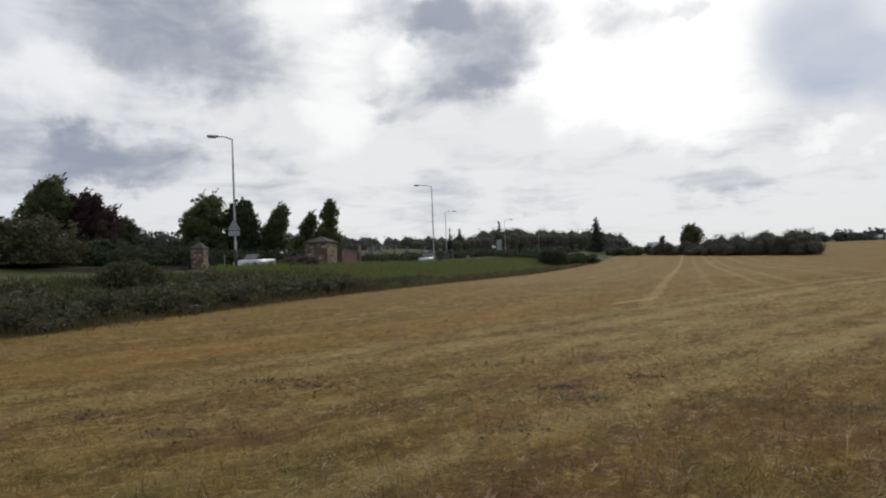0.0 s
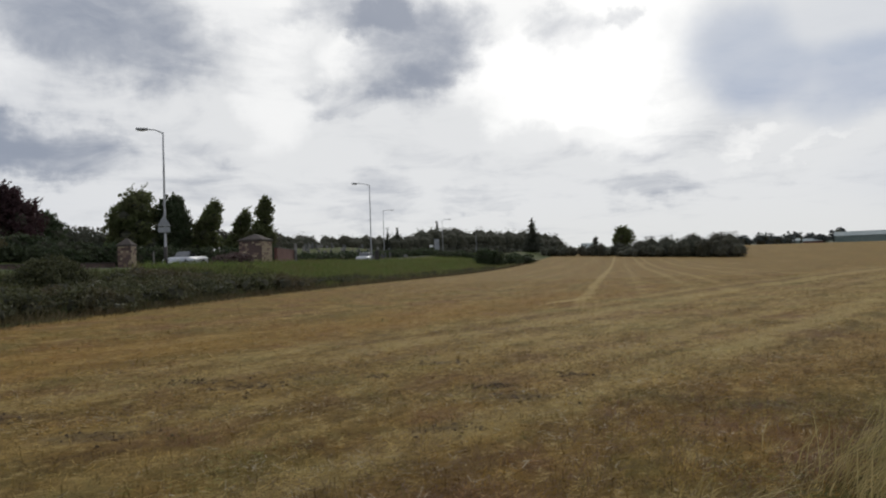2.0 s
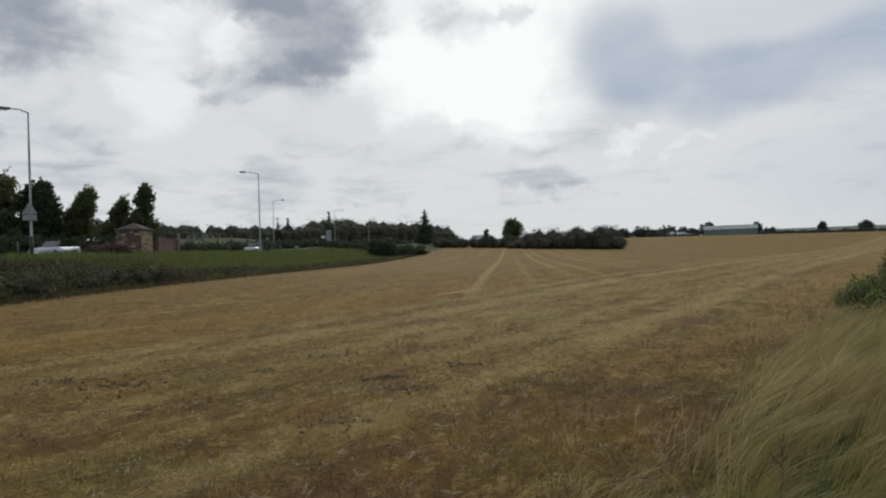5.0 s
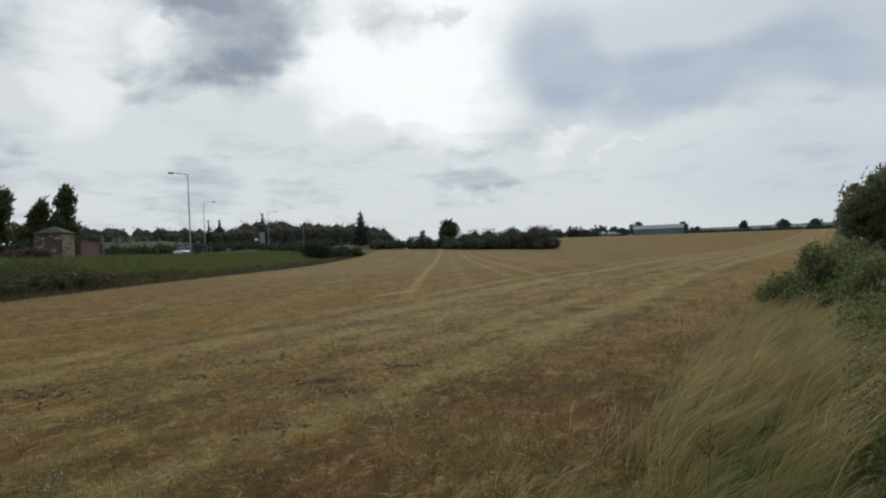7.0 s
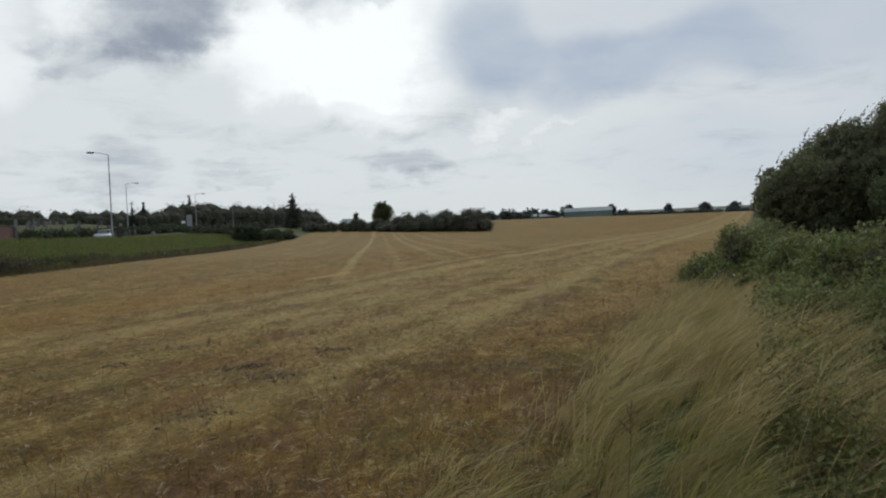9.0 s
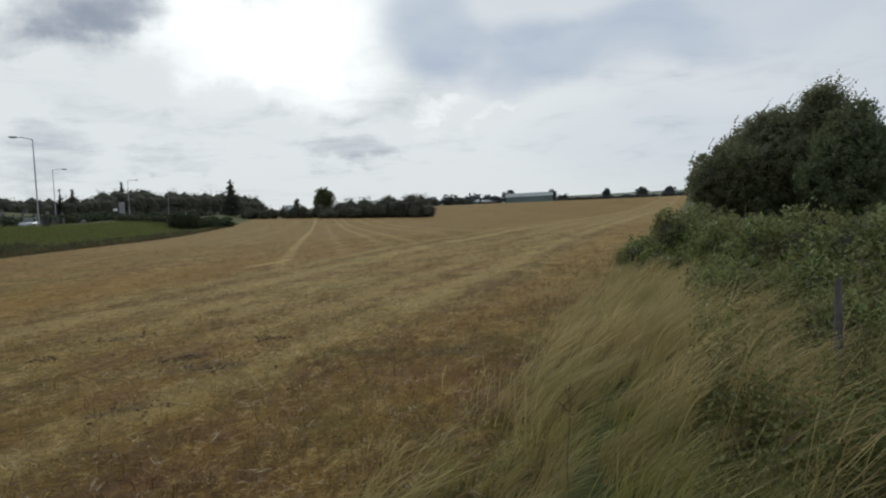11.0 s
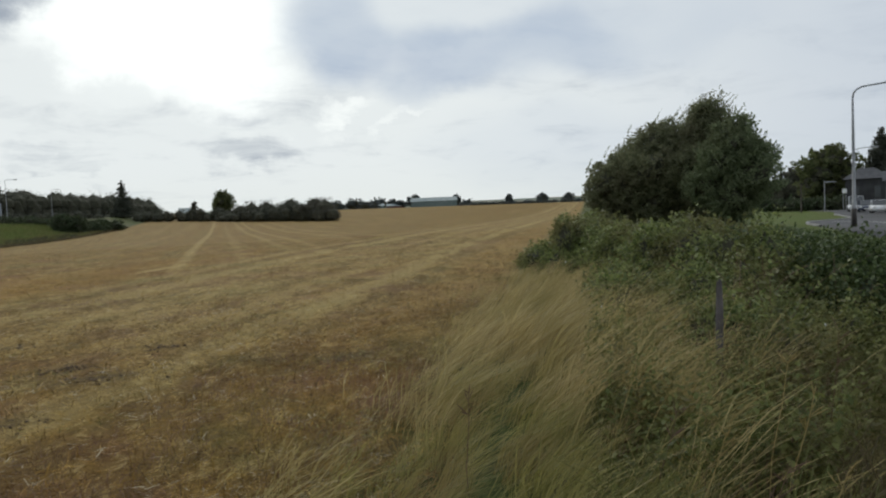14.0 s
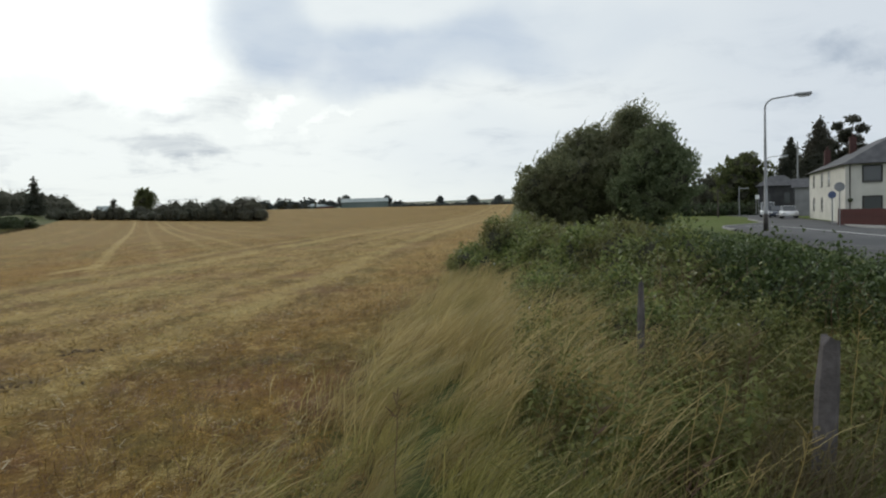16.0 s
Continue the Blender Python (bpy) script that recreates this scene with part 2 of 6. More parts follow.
# far shed walls, their colour lightened to include the haze
SHED_DARK = plain("hazed_shed_boarding", (0.115, 0.150, 0.138), (0.165, 0.200, 0.185), 0.5, 0.8)
CAR_WHITE = plain("white_car_paint", (0.66, 0.67, 0.68), (0.72, 0.73, 0.74), 1.0, 0.25, spec=0.6)
CAR_SILVER = plain("silver_car_paint", (0.34, 0.36, 0.40), (0.42, 0.44, 0.47), 1.0, 0.35, 0.3, spec=0.6)
CAR_BLUE = plain("dark_blue_car_paint", (0.035, 0.045, 0.07), (0.05, 0.06, 0.09), 1.0, 0.25, spec=0.6)
RUBBER = plain("rubber", (0.018, 0.018, 0.018), (0.03, 0.03, 0.03), 8.0, 0.9)
SIGN_GREY = plain("sign_back", (0.22, 0.23, 0.24), (0.30, 0.31, 0.32), 2.0, 0.5, 0.4)
SIGN_BLUE = plain("blue_sign_face", (0.07, 0.10, 0.20), (0.10, 0.13, 0.24), 2.0, 0.4)
STRAW = leafy("long_dry_grass", (0.31, 0.240, 0.098), (0.62, 0.50, 0.235), (0.29, 0.250, 0.090), 0.5, 1.4)
GRASS = leafy("green_grass", (0.185, 0.178, 0.050), (0.410, 0.365, 0.125), (0.330, 0.245, 0.110), 0.45, 1.5)
GRASS_NEAR = leafy("rough_grass", (0.075, 0.092, 0.026), (0.200, 0.210, 0.064), (0.170, 0.125, 0.058), 0.38, 1.3)
LEAF_WEED = leafy("tall_weed_leaves", (0.082, 0.104, 0.028), (0.250, 0.264, 0.084), (0.180, 0.152, 0.060), 0.45, 1.2)
WEEDS = leafy("weed_leaves", (0.068, 0.080, 0.026), (0.185, 0.190, 0.066), (0.165, 0.120, 0.058), 0.42, 1.3)
GRASS_BANK = leafy("bank_grass", (0.042, 0.052, 0.017), (0.108, 0.122, 0.038), (0.108, 0.080, 0.042), 0.3, 0.35)
GRASS_MID = leafy("verge_grass", (0.105, 0.130, 0.036), (0.230, 0.255, 0.080), (0.200, 0.150, 0.070), 0.35, 0.30)
GRASS_LUSH = leafy("lush_grass", (0.078, 0.115, 0.030), (0.190, 0.245, 0.068), (0.185, 0.150, 0.070), 0.45, 0.45)
STRAW_DULL = leafy("dead_grass", (0.085, 0.065, 0.035), (0.16, 0.125, 0.065), (0.090, 0.085, 0.040), 0.3, 0.4)
STRAW_PALE = leafy("pale_loose_straw", (0.36, 0.30, 0.185), (0.62, 0.54, 0.36), (0.42, 0.33, 0.19), 0.2, 1.0)
RED_WEED = leafy("red_weeds", (0.155, 0.085, 0.060), (0.300, 0.190, 0.130), (0.215, 0.165, 0.085), 0.35, 1.2)
DRY_WEED = leafy("dry_weeds", (0.12, 0.075, 0.050), (0.22, 0.13, 0.085), (0.14, 0.10, 0.06), 0.2, 0.8)

SOIL = plain("crumbled_soil", (0.085, 0.064, 0.048), (0.140, 0.110, 0.084), 9.0, 1.0, strength=0.5, spec=0.03)


def glass_material():
    mat, n = material("window_glass")
    b = n.add("ShaderNodeBsdfPrincipled")
    b.inputs["Base Color"].default_value = (0.075, 0.08, 0.085, 1)
    b.inputs["Roughness"].default_value = 0.08
    b.inputs["Specular IOR Level"].default_value = 0.6
    n.t.links.new(b.outputs[0], n.add("ShaderNodeOutputMaterial").inputs[0])
    return mat


GLASS = glass_material()

# lines of the plan: the field's edge by the road, and its edge by the lane
EDGE_P, EDGE_U = (-2.0, 47.9), (0.333, 0.943)
LANE_P, LANE_U = (2.2, 4.7), (0.755, 0.656)


def field_frame(n):
    """The field's own coordinates: the plan, how far left of the road edge, how far right of the lane edge."""
    pos = n.add("ShaderNodeNewGeometry").outputs["Position"]
    x, y, z = n.xyz(pos)
    flat = n.join(x, y, 0.0)
    s = n.m("ADD", n.m("MULTIPLY", n.m("SUBTRACT", x, EDGE_P[0]), -EDGE_U[1]), n.m("MULTIPLY", n.m("SUBTRACT", y, EDGE_P[1]), EDGE_U[0]))
    r = n.m("SUBTRACT", n.m("MULTIPLY", n.m("SUBTRACT", x, LANE_P[0]), LANE_U[1]), n.m("MULTIPLY", n.m("SUBTRACT", y, LANE_P[1]), LANE_U[0]))
    return x, y, flat, s, r


def straw_colour(n, x, y, flat, s, r):
    """Cut straw: pale swaths, olive regrowth, brown bare ground, in rows along the road and round the headland."""
    along = n.vm("DOT_PRODUCT", flat, (EDGE_U[0], EDGE_U[1], 0.0))
    beside_lane = n.vm("DOT_PRODUCT", flat, (LANE_U[0], LANE_U[1], 0.0))
    wob = n.m("MULTIPLY", n.m("SUBTRACT", n.noise(flat, 0.08, 3), 0.5), 2.4)
    head = n.ramp(n.m("ADD", r, n.m("MULTIPLY", wob, 2.0)), -32.0, -16.0)
    sw, rw = n.m("ADD", s, wob), n.m("ADD", r, wob)

    def rows(stretch, scale, detail, rough):
        a = n.noise(n.join(sw, n.m("MULTIPLY", along, stretch), 0.0), scale, detail, rough)
        b = n.noise(n.join(rw, n.m("MULTIPLY", beside_lane, stretch), 5.0), scale, detail, rough)
        return n.m("ADD", n.m("MULTIPLY", a, n.m("SUBTRACT", 1.0, head)), n.m("MULTIPLY", b, head))

    swath = rows(0.06, 0.50, 5, 0.6)
    clump = rows(0.35, 1.7, 6, 0.68)
    fleck = rows(0.45, 6.5, 7, 0.75)
    broad = n.noise(flat, 0.12, 4, 0.55)
    patch = n.noise(flat, 0.60, 6, 0.66)
    blot = n.noise(n.vm("ADD", flat, (31.0, 7.0, 0.0)), 1.15, 6, 0.68)
    c = n.mix(n.ramp(n.m("ADD", n.m("MULTIPLY", clump, 0.55), n.m("MULTIPLY", fleck, 0.45)), 0.36, 0.64), (0.108, 0.063, 0.019), (0.313, 0.204, 0.058))
    c = n.mix(n.m("MULTIPLY", n.ramp(broad, 0.35, 0.65), 0.4), c, (0.251, 0.143, 0.032))
    c = n.mix(n.m("MULTIPLY", n.ramp(swath, 0.53, 0.68), n.ramp(clump, 0.36, 0.60, 0.05, 0.60)), c, (0.383, 0.276, 0.101))
    c = n.mix(n.m("MULTIPLY", n.ramp(swath, 0.47, 0.34), 0.4), c, (0.157, 0.088, 0.025))
    c = n.mix(n.m("MULTIPLY", n.ramp(patch, 0.50, 0.64), n.ramp(fleck, 0.35, 0.6, 0.20, 0.58)), c, (0.135, 0.118, 0.038))
    c = n.mix(n.m("MULTIPLY", n.ramp(patch, 0.46, 0.34), n.ramp(clump, 0.35, 0.65, 0.25, 0.8)), c, (0.178, 0.093, 0.046))
    c = n.mix(n.m("MULTIPLY", n.ramp(blot, 0.55, 0.68), 0.60), c, (0.393, 0.285, 0.107))
    c = n.mix(n.m("MULTIPLY", n.ramp(blot, 0.46, 0.35), 0.34), c, (0.095, 0.060, 0.028))
    c = n.mix(n.m("MULTIPLY", n.ramp(fleck, 0.54, 0.62), 0.62), c, (0.491, 0.372, 0.158))
    c = n.mix(n.m("MULTIPLY", n.ramp(fleck, 0.46, 0.38), 0.45), c, (0.066, 0.042, 0.019))
    drift = n.noise(n.vm("ADD", flat, (5.0, 90.0, 0.0)), 0.38, 5, 0.62)
    c = n.mix(n.m("MULTIPLY", n.ramp(drift, 0.51, 0.62), n.ramp(fleck, 0.36, 0.60, 0.75, 0.15)), c, (0.198, 0.102, 0.051))
    c = n.mix(n.m("MULTIPLY", n.ramp(drift, 0.48, 0.38), n.ramp(fleck, 0.36, 0.60, 0.44, 0.12)), c, (0.138, 0.128, 0.039))
    # paler where the lane-side rows were swept together
    c = n.mix(n.m("MULTIPLY", n.m("MULTIPLY", n.ramp(r, -12.0, -5.0), n.ramp(n.vm("LENGTH", flat), 8.0, 14.0)), n.ramp(clump, 0.38, 0.58, 0.05, 0.28)), c, (0.420, 0.315, 0.140))
    bend = n.m("MULTIPLY", n.m("SUBTRACT", n.noise(flat, 0.11, 3), 0.5), 1.3)
    rough_edge = n.m("MULTIPLY", n.m("SUBTRACT", n.noise(flat, 1.9, 5, 0.65), 0.5), 0.9)

    def line(v, at, half, soft=0.35):
        """A line of the field where v is `at`, `half` metres to either side, with a torn edge."""
        return n.ramp(n.m("ADD", n.m("ABSOLUTE", n.m("SUBTRACT", v, at)), n.m("MULTIPLY", rough_edge, half)), half + soft, half * 0.25)

    sb, rb = n.m("ADD", s, n.m("MULTIPLY", bend, 0.25)), n.m("ADD", r, bend)
    # darker ochre standing straw round the turning ground
    turn = n.m("MULTIPLY", n.ramp(n.m("ABSOLUTE", n.m("ADD", rb, 13.2)), 3.4, 0.6), n.ramp(s, -19.0, -14.5))
    c = n.mix(n.m("MULTIPLY", turn, 0.42), c, (0.262, 0.142, 0.030))
    c = n.mix(n.m("MULTIPLY", n.m("MULTIPLY", line(rb, -0.9, 1.0), n.ramp(along, 8.0, 13.0)), 0.30), c, (0.262, 0.152, 0.045))
    # rows up the field: flattened paler wheel tracks, with darker straw between
    up = n.ramp(rb, -9.8, -12.6)
    for at, half, power in ((-16.55, 0.22, 0.62), (-18.7, 0.26, 0.20), (-20.85, 0.28, 0.36), (-22.4, 0.26, 0.34), (-25.6, 0.30, 0.22), (-28.2, 0.35, 0.22), (-12.2, 0.35, 0.14), (-7.6, 0.40, 0.14)):
        c = n.mix(n.m("MULTIPLY", n.m("MULTIPLY", line(sb, at, half, 0.14), up), n.ramp(clump, 0.30, 0.62, power * 0.45, power)), c, (0.440, 0.325, 0.130))
    for at, half in ((-17.6, 0.5), (-19.8, 0.5), (-24.0, 0.7), (-14.4, 0.8)):
        c = n.mix(n.m("MULTIPLY", n.m("MULTIPLY", line(sb, at, half), up), 0.34), c, (0.215, 0.122, 0.034))
    # the hook where the first track turns into the headland
    hook = n.m("MULTIPLY", line(r, -12.2, 0.16, 0.25), n.m("MULTIPLY", n.ramp(s, -16.9, -16.4), n.ramp(s, -15.0, -15.6)))
    c = n.mix(n.m("MULTIPLY", hook, 0.8), c, (0.440, 0.325, 0.130))
    # swaths round the headland, each with a rut beside it
    for at, half, power in ((-3.1, 0.30, 0.48), (-4.6, 0.35, 0.20), (-6.3, 0.45, 0.18), (-8.9, 0.50, 0.46), (-10.4, 0.25, 0.34)):
        c = n.mix(n.m("MULTIPLY", line(rb, at, half), n.ramp(clump, 0.30, 0.60, power * 0.35, power)), c, (0.420, 0.325, 0.135))
    for at in (-2.2, -5.5, -7.7, -9.75):
        c = n.mix(n.m("MULTIPLY", line(rb, at, 0.16, 0.3), n.ramp(fleck, 0.35, 0.60, 0.42, 0.08)), c, (0.125, 0.082, 0.036))
    # a few worn bare spots with ragged edges
    rag = n.m("MULTIPLY", n.m("SUBTRACT", n.noise(flat, 4.0, 5, 0.7), 0.5), 4.0)
    for cx, cy, wx, wy in ((-2.1, 10.9, 0.60, 0.22), (-3.0, 11.5, 0.55, 0.25), (1.6, 10.1, 0.34, 0.22), (1.0, 12.4, 0.45, 0.22), (3.0, 10.6, 0.35, 0.20), (-0.1, 11.4, 0.30, 0.16), (0.7, 7.8, 0.45, 0.25), (-3.3, 8.2, 0.8, 0.3), (1.8, 9.2, 0.6, 0.25), (-4.8, 9.4, 0.6, 0.3), (4.6, 8.0, 0.5, 0.25)):
        u = n.m("DIVIDE", n.m("SUBTRACT", x, cx), wx)
        w = n.m("DIVIDE", n.m("SUBTRACT", y, cy), wy)
        r2 = n.m("ADD", n.m("ADD", n.m("MULTIPLY", u, u), n.m("MULTIPLY", w, w)), rag)
        c = n.mix(n.m("MULTIPLY", n.ramp(r2, 1.3, -0.4), 0.72), c, (0.078, 0.056, 0.038))
    return c, clump, fleck


def ground_material():
    mat, n = material("field_and_grass")
    x, y, flat, s, r = field_frame(n)
    straw, clump, fleck = straw_colour(n, x, y, flat, s, r)
    fine = n.noise(flat, 9.0, 6, 0.65)
    mid = n.noise(flat, 1.1, 5, 0.6)
    grass = n.mix(n.ramp(fine, 0.3, 0.7), (0.040, 0.054, 0.016), (0.088, 0.112, 0.034))
    grass = n.mix(n.m("MULTIPLY", n.ramp(n.noise(flat, 0.5, 5, 0.6), 0.45, 0.65), 0.7), grass, (0.115, 0.085, 0.042))
    jag = n.m("MULTIPLY", n.m("SUBTRACT", mid, 0.5), 2.0)
    left = n.ramp(n.m("ADD", s, jag), -0.2, 0.8)
    right = n.ramp(n.m("ADD", r, jag), -0.3, 1.2)
    lawn = n.m("MULTIPLY", n.ramp(r, 9.0, 16.0), n.ramp(x, 12.0, 22.0))
    grass = n.mix(n.m("MULTIPLY", lawn, 0.85), grass, n.mix(n.ramp(n.noise(flat, 0.35, 5, 0.6), 0.40, 0.66, 0.0, 0.55), n.mix(fine, (0.070, 0.105, 0.022), (0.125, 0.165, 0.040)), (0.135, 0.120, 0.048)))
    # far land: aerial haze put into the ground colour by distance
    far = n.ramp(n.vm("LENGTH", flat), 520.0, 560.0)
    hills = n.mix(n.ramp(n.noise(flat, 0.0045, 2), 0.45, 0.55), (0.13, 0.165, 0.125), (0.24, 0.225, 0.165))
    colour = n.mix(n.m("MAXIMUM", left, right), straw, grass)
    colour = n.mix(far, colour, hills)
    finish(n, colour, 0.92, n.m("ADD", fleck, n.m("MULTIPLY", clump, 2.0)), 0.7, 0.07, spec=0.1)
    return mat


def stubble_material():
    mat, n = material("straw_stubble")
    straw, clump, fleck = straw_colour(n, *field_frame(n))
    island = n.add("ShaderNodeNewGeometry").outputs["Random Per Island"]
    own = n.mix(n.ramp(island, 0.15, 0.95), (0.55, 0.53, 0.50), (1.85, 1.85, 1.80))
    finish(n, n.mix(1.0, straw, own, "MULTIPLY"), 0.75, translucent=0.25, spec=0.2)
    return mat


STUBBLE = stubble_material()
GROUND = ground_material()


# ---- building helpers ----
def P(az, d):
    """The place on the plan at an azimuth and a distance from the first eye."""
    return -d * math.sin(radians(az)), d * math.cos(radians(az))


def smooth(a, b, v):
    u = np.clip((np.asarray(v, float) - a) / (b - a), 0, 1)
    return u * u * (3 - 2 * u)


def left_of_edge(x, y):
    return -(x - EDGE_P[0]) * EDGE_U[1] + (y - EDGE_P[1]) * EDGE_U[0]


def right_of_lane(x, y):
    return (x - LANE_P[0]) * LANE_U[1] - (y - LANE_P[1]) * LANE_U[0]


def ground_z(x, y):
    """The lie of the land: a field that climbs away, a bank up to the road, level ground by the lane, hills far off."""
    x, y = np.asarray(x, float), np.asarray(y, float)
    r = np.hypot(x, y)
    field = 0.7 * (1 - np.exp(-(r / 25) ** 2)) + 7.0 * (1 - np.exp(-(np.maximum(y - 70, 0) / 172) ** 2))
    field = field * (1 - smooth(2, 28, right_of_lane(x, y)) * (1 - smooth(180, 320, r)))
    s = left_of_edge(x, y)
    along = (x - EDGE_P[0]) * EDGE_U[0] + (y - EDGE_P[1]) * EDGE_U[1]
    past = smooth(112, 150, along)
    field = field * (1 - 0.55 * past * smooth(4, 30, s) * (1 - smooth(330, 600, r)))
    bank = 1.7 * smooth(2.5, 13, s) + 2.6 * smooth(26, 48.5, s) * (1 - past)
    bank = bank * smooth(-60, 0, y + 10) * (1 - smooth(330, 600, r))
    hills = 40 * smooth(900, 2600, r)
    return field + bank + hills


def gz(x, y):
    return float(ground_z(x, y))


def mesh_of(name, verts, faces, mats, smooth_faces=False, slots=None):
    me = bpy.data.meshes.new(name)
    verts = np.asarray(verts, np.float32)
    faces = np.asarray(faces, np.int32)
    me.vertices.add(len(verts))
    me.vertices.foreach_set("co", verts.ravel())
    k = faces.shape[1]
    me.loops.add(faces.size)
    me.loops.foreach_set("vertex_index", faces.ravel())
    me.polygons.add(len(faces))
    me.polygons.foreach_set("loop_start", np.arange(0, faces.size, k, dtype=np.int32))
    me.polygons.foreach_set("loop_total", np.full(len(faces), k, np.int32))
    for mt in mats if isinstance(mats, (list, tuple)) else [mats]:
        me.materials.append(mt)
    if slots is not None:
        me.polygons.foreach_set("material_index", np.asarray(slots, np.int32))
    if smooth_faces:
        me.polygons.foreach_set("use_smooth", np.ones(len(faces), bool))
    me.update(calc_edges=True)
    return me


def part(name, bm, mat, parent=None, label="", shade=False):
    """One bmesh (or mesh) as one object under a thing or a part."""
    if isinstance(bm, bpy.types.Mesh):
        me = bm
    else:
        me = bpy.data.meshes.new(name)
        bm.normal_update()
        bm.to_mesh(me)
        bm.free()
        for p in me.polygons:
            p.use_smooth = shade
    if not me.materials:
        me.materials.append(mat)
    ob = new(name, me)
    ob.parent = parent
    if label:
        ob["label"] = label
    return ob


def thing(name, x, y, z, turn=0.0, label="", category="", group="", kind=""):
    ob = new(name)
    ob.empty_display_size = 0.2
    ob.matrix_world = pose(x, y, z, 0, 0, turn)
    return tagged(ob, label, category, group, kind)


def box(bm, x0, x1, y0, y1, z0, z1, bevel=0.0, m=None):
    made = bmesh.ops.create_cube(bm, size=1.0)["verts"]
    for v in made:
        v.co = Vector(((x0 + x1) / 2 + v.co.x * (x1 - x0), (y0 + y1) / 2 + v.co.y * (y1 - y0), (z0 + z1) / 2 + v.co.z * (z1 - z0)))
        if m is not None:
            v.co = m @ v.co
    if bevel:
        edges = list({e for v in made for e in v.link_edges})
        bmesh.ops.bevel(bm, geom=edges, offset=bevel, segments=1, affect="EDGES")
    return bm


def boxed(*a, **k):
    return box(bmesh.new(), *a, **k)


def tube(bm, points, radii, sides=8):
    """A tapered tube along points."""
    rings = []
    points = [Vector(p) for p in points]
    for i, p in enumerate(points):
        d = points[min(i + 1, len(points) - 1)] - points[max(i - 1, 0)]
        q = d.to_track_quat("Z", "Y")
        rings.append([bm.verts.new(p + q @ Vector((radii[i] * math.cos(2 * math.pi * k / sides), radii[i] * math.sin(2 * math.pi * k / sides), 0))) for k in range(sides)])
    for a, b in zip(rings, rings[1:]):
        for k in range(sides):
            bm.faces.new((a[k], a[(k + 1) % sides], b[(k + 1) % sides], b[k]))
    bm.faces.new(rings[0][::-1])
    bm.faces.new(rings[-1])
    return bm


def tubed(*a, **k):
    return tube(bmesh.new(), *a, **k)


def patchy(x, y, size, seed):
    """A smooth uneven pattern from -1 to 1."""
    q = np.random.default_rng(seed)
    s = np.zeros_like(x)
    for i in range(9):
        a, ph = q.uniform(0, 6.28), q.uniform(0, 6.28)
        f = 6.28 / (size * q.uniform(0.6, 1.8))
        s += np.sin((x * math.cos(a) + y * math.sin(a)) * f + ph)
    return s / 4.0


def leaf_mesh(name, centres, size, mat, rng, droop=0.3, long=1.7, along=None):
    """Many small pointed leaves, each a folded quad of its own; `along` draws them out in a direction."""
    c = np.asarray(centres, float)
    k = len(c)
    a = rng.normal(size=(k, 3))
    a[:, 2] -= droop
    if along is not None:
        a = a * 0.55 + along
    a /= np.linalg.norm(a, axis=1)[:, None]
    b = np.cross(a, rng.normal(size=(k, 3)))
    b /= np.linalg.norm(b, axis=1)[:, None]
    s = (size * rng.uniform(0.6, 1.35, k))[:, None]
    tip, side = a * s * long * 0.5, b * s * 0.5
    v = np.stack([c - tip, c + side, c + tip, c - side], 1).reshape(-1, 3)
    return mesh_of(name, v, np.arange(4 * k).reshape(k, 4), mat)


def in_blobs(rng, blobs, count, shell=0.55):
    """Points in and near the skin of several ellipsoids (x, y, z, rx, ry, rz)."""
    blobs = np.asarray(blobs, float)
    vol = (blobs[:, 3] * blobs[:, 4] + blobs[:, 4] * blobs[:, 5] + blobs[:, 3] * blobs[:, 5])
    pick = rng.choice(len(blobs), count, p=vol / vol.sum())
    d = rng.normal(size=(count, 3))
    d /= np.linalg.norm(d, axis=1)[:, None]
    rad = shell + (1.06 - shell) * rng.random(count) ** 0.6
    rad += 0.06 * rng.normal(size=count)
    return blobs[pick, :3] + d * rad[:, None] * blobs[pick, 3:]


def clumped(rng, pts, spread, per):
    """Each point becomes a tuft of leaves."""
    k = len(pts)
    q = np.repeat(pts, per, axis=0)
    own = np.repeat(spread * rng.uniform(0.5, 1.5, k), per)[:, None]
    return q + rng.normal(size=q.shape) * own * np.array([1.0, 1.0, 0.75])


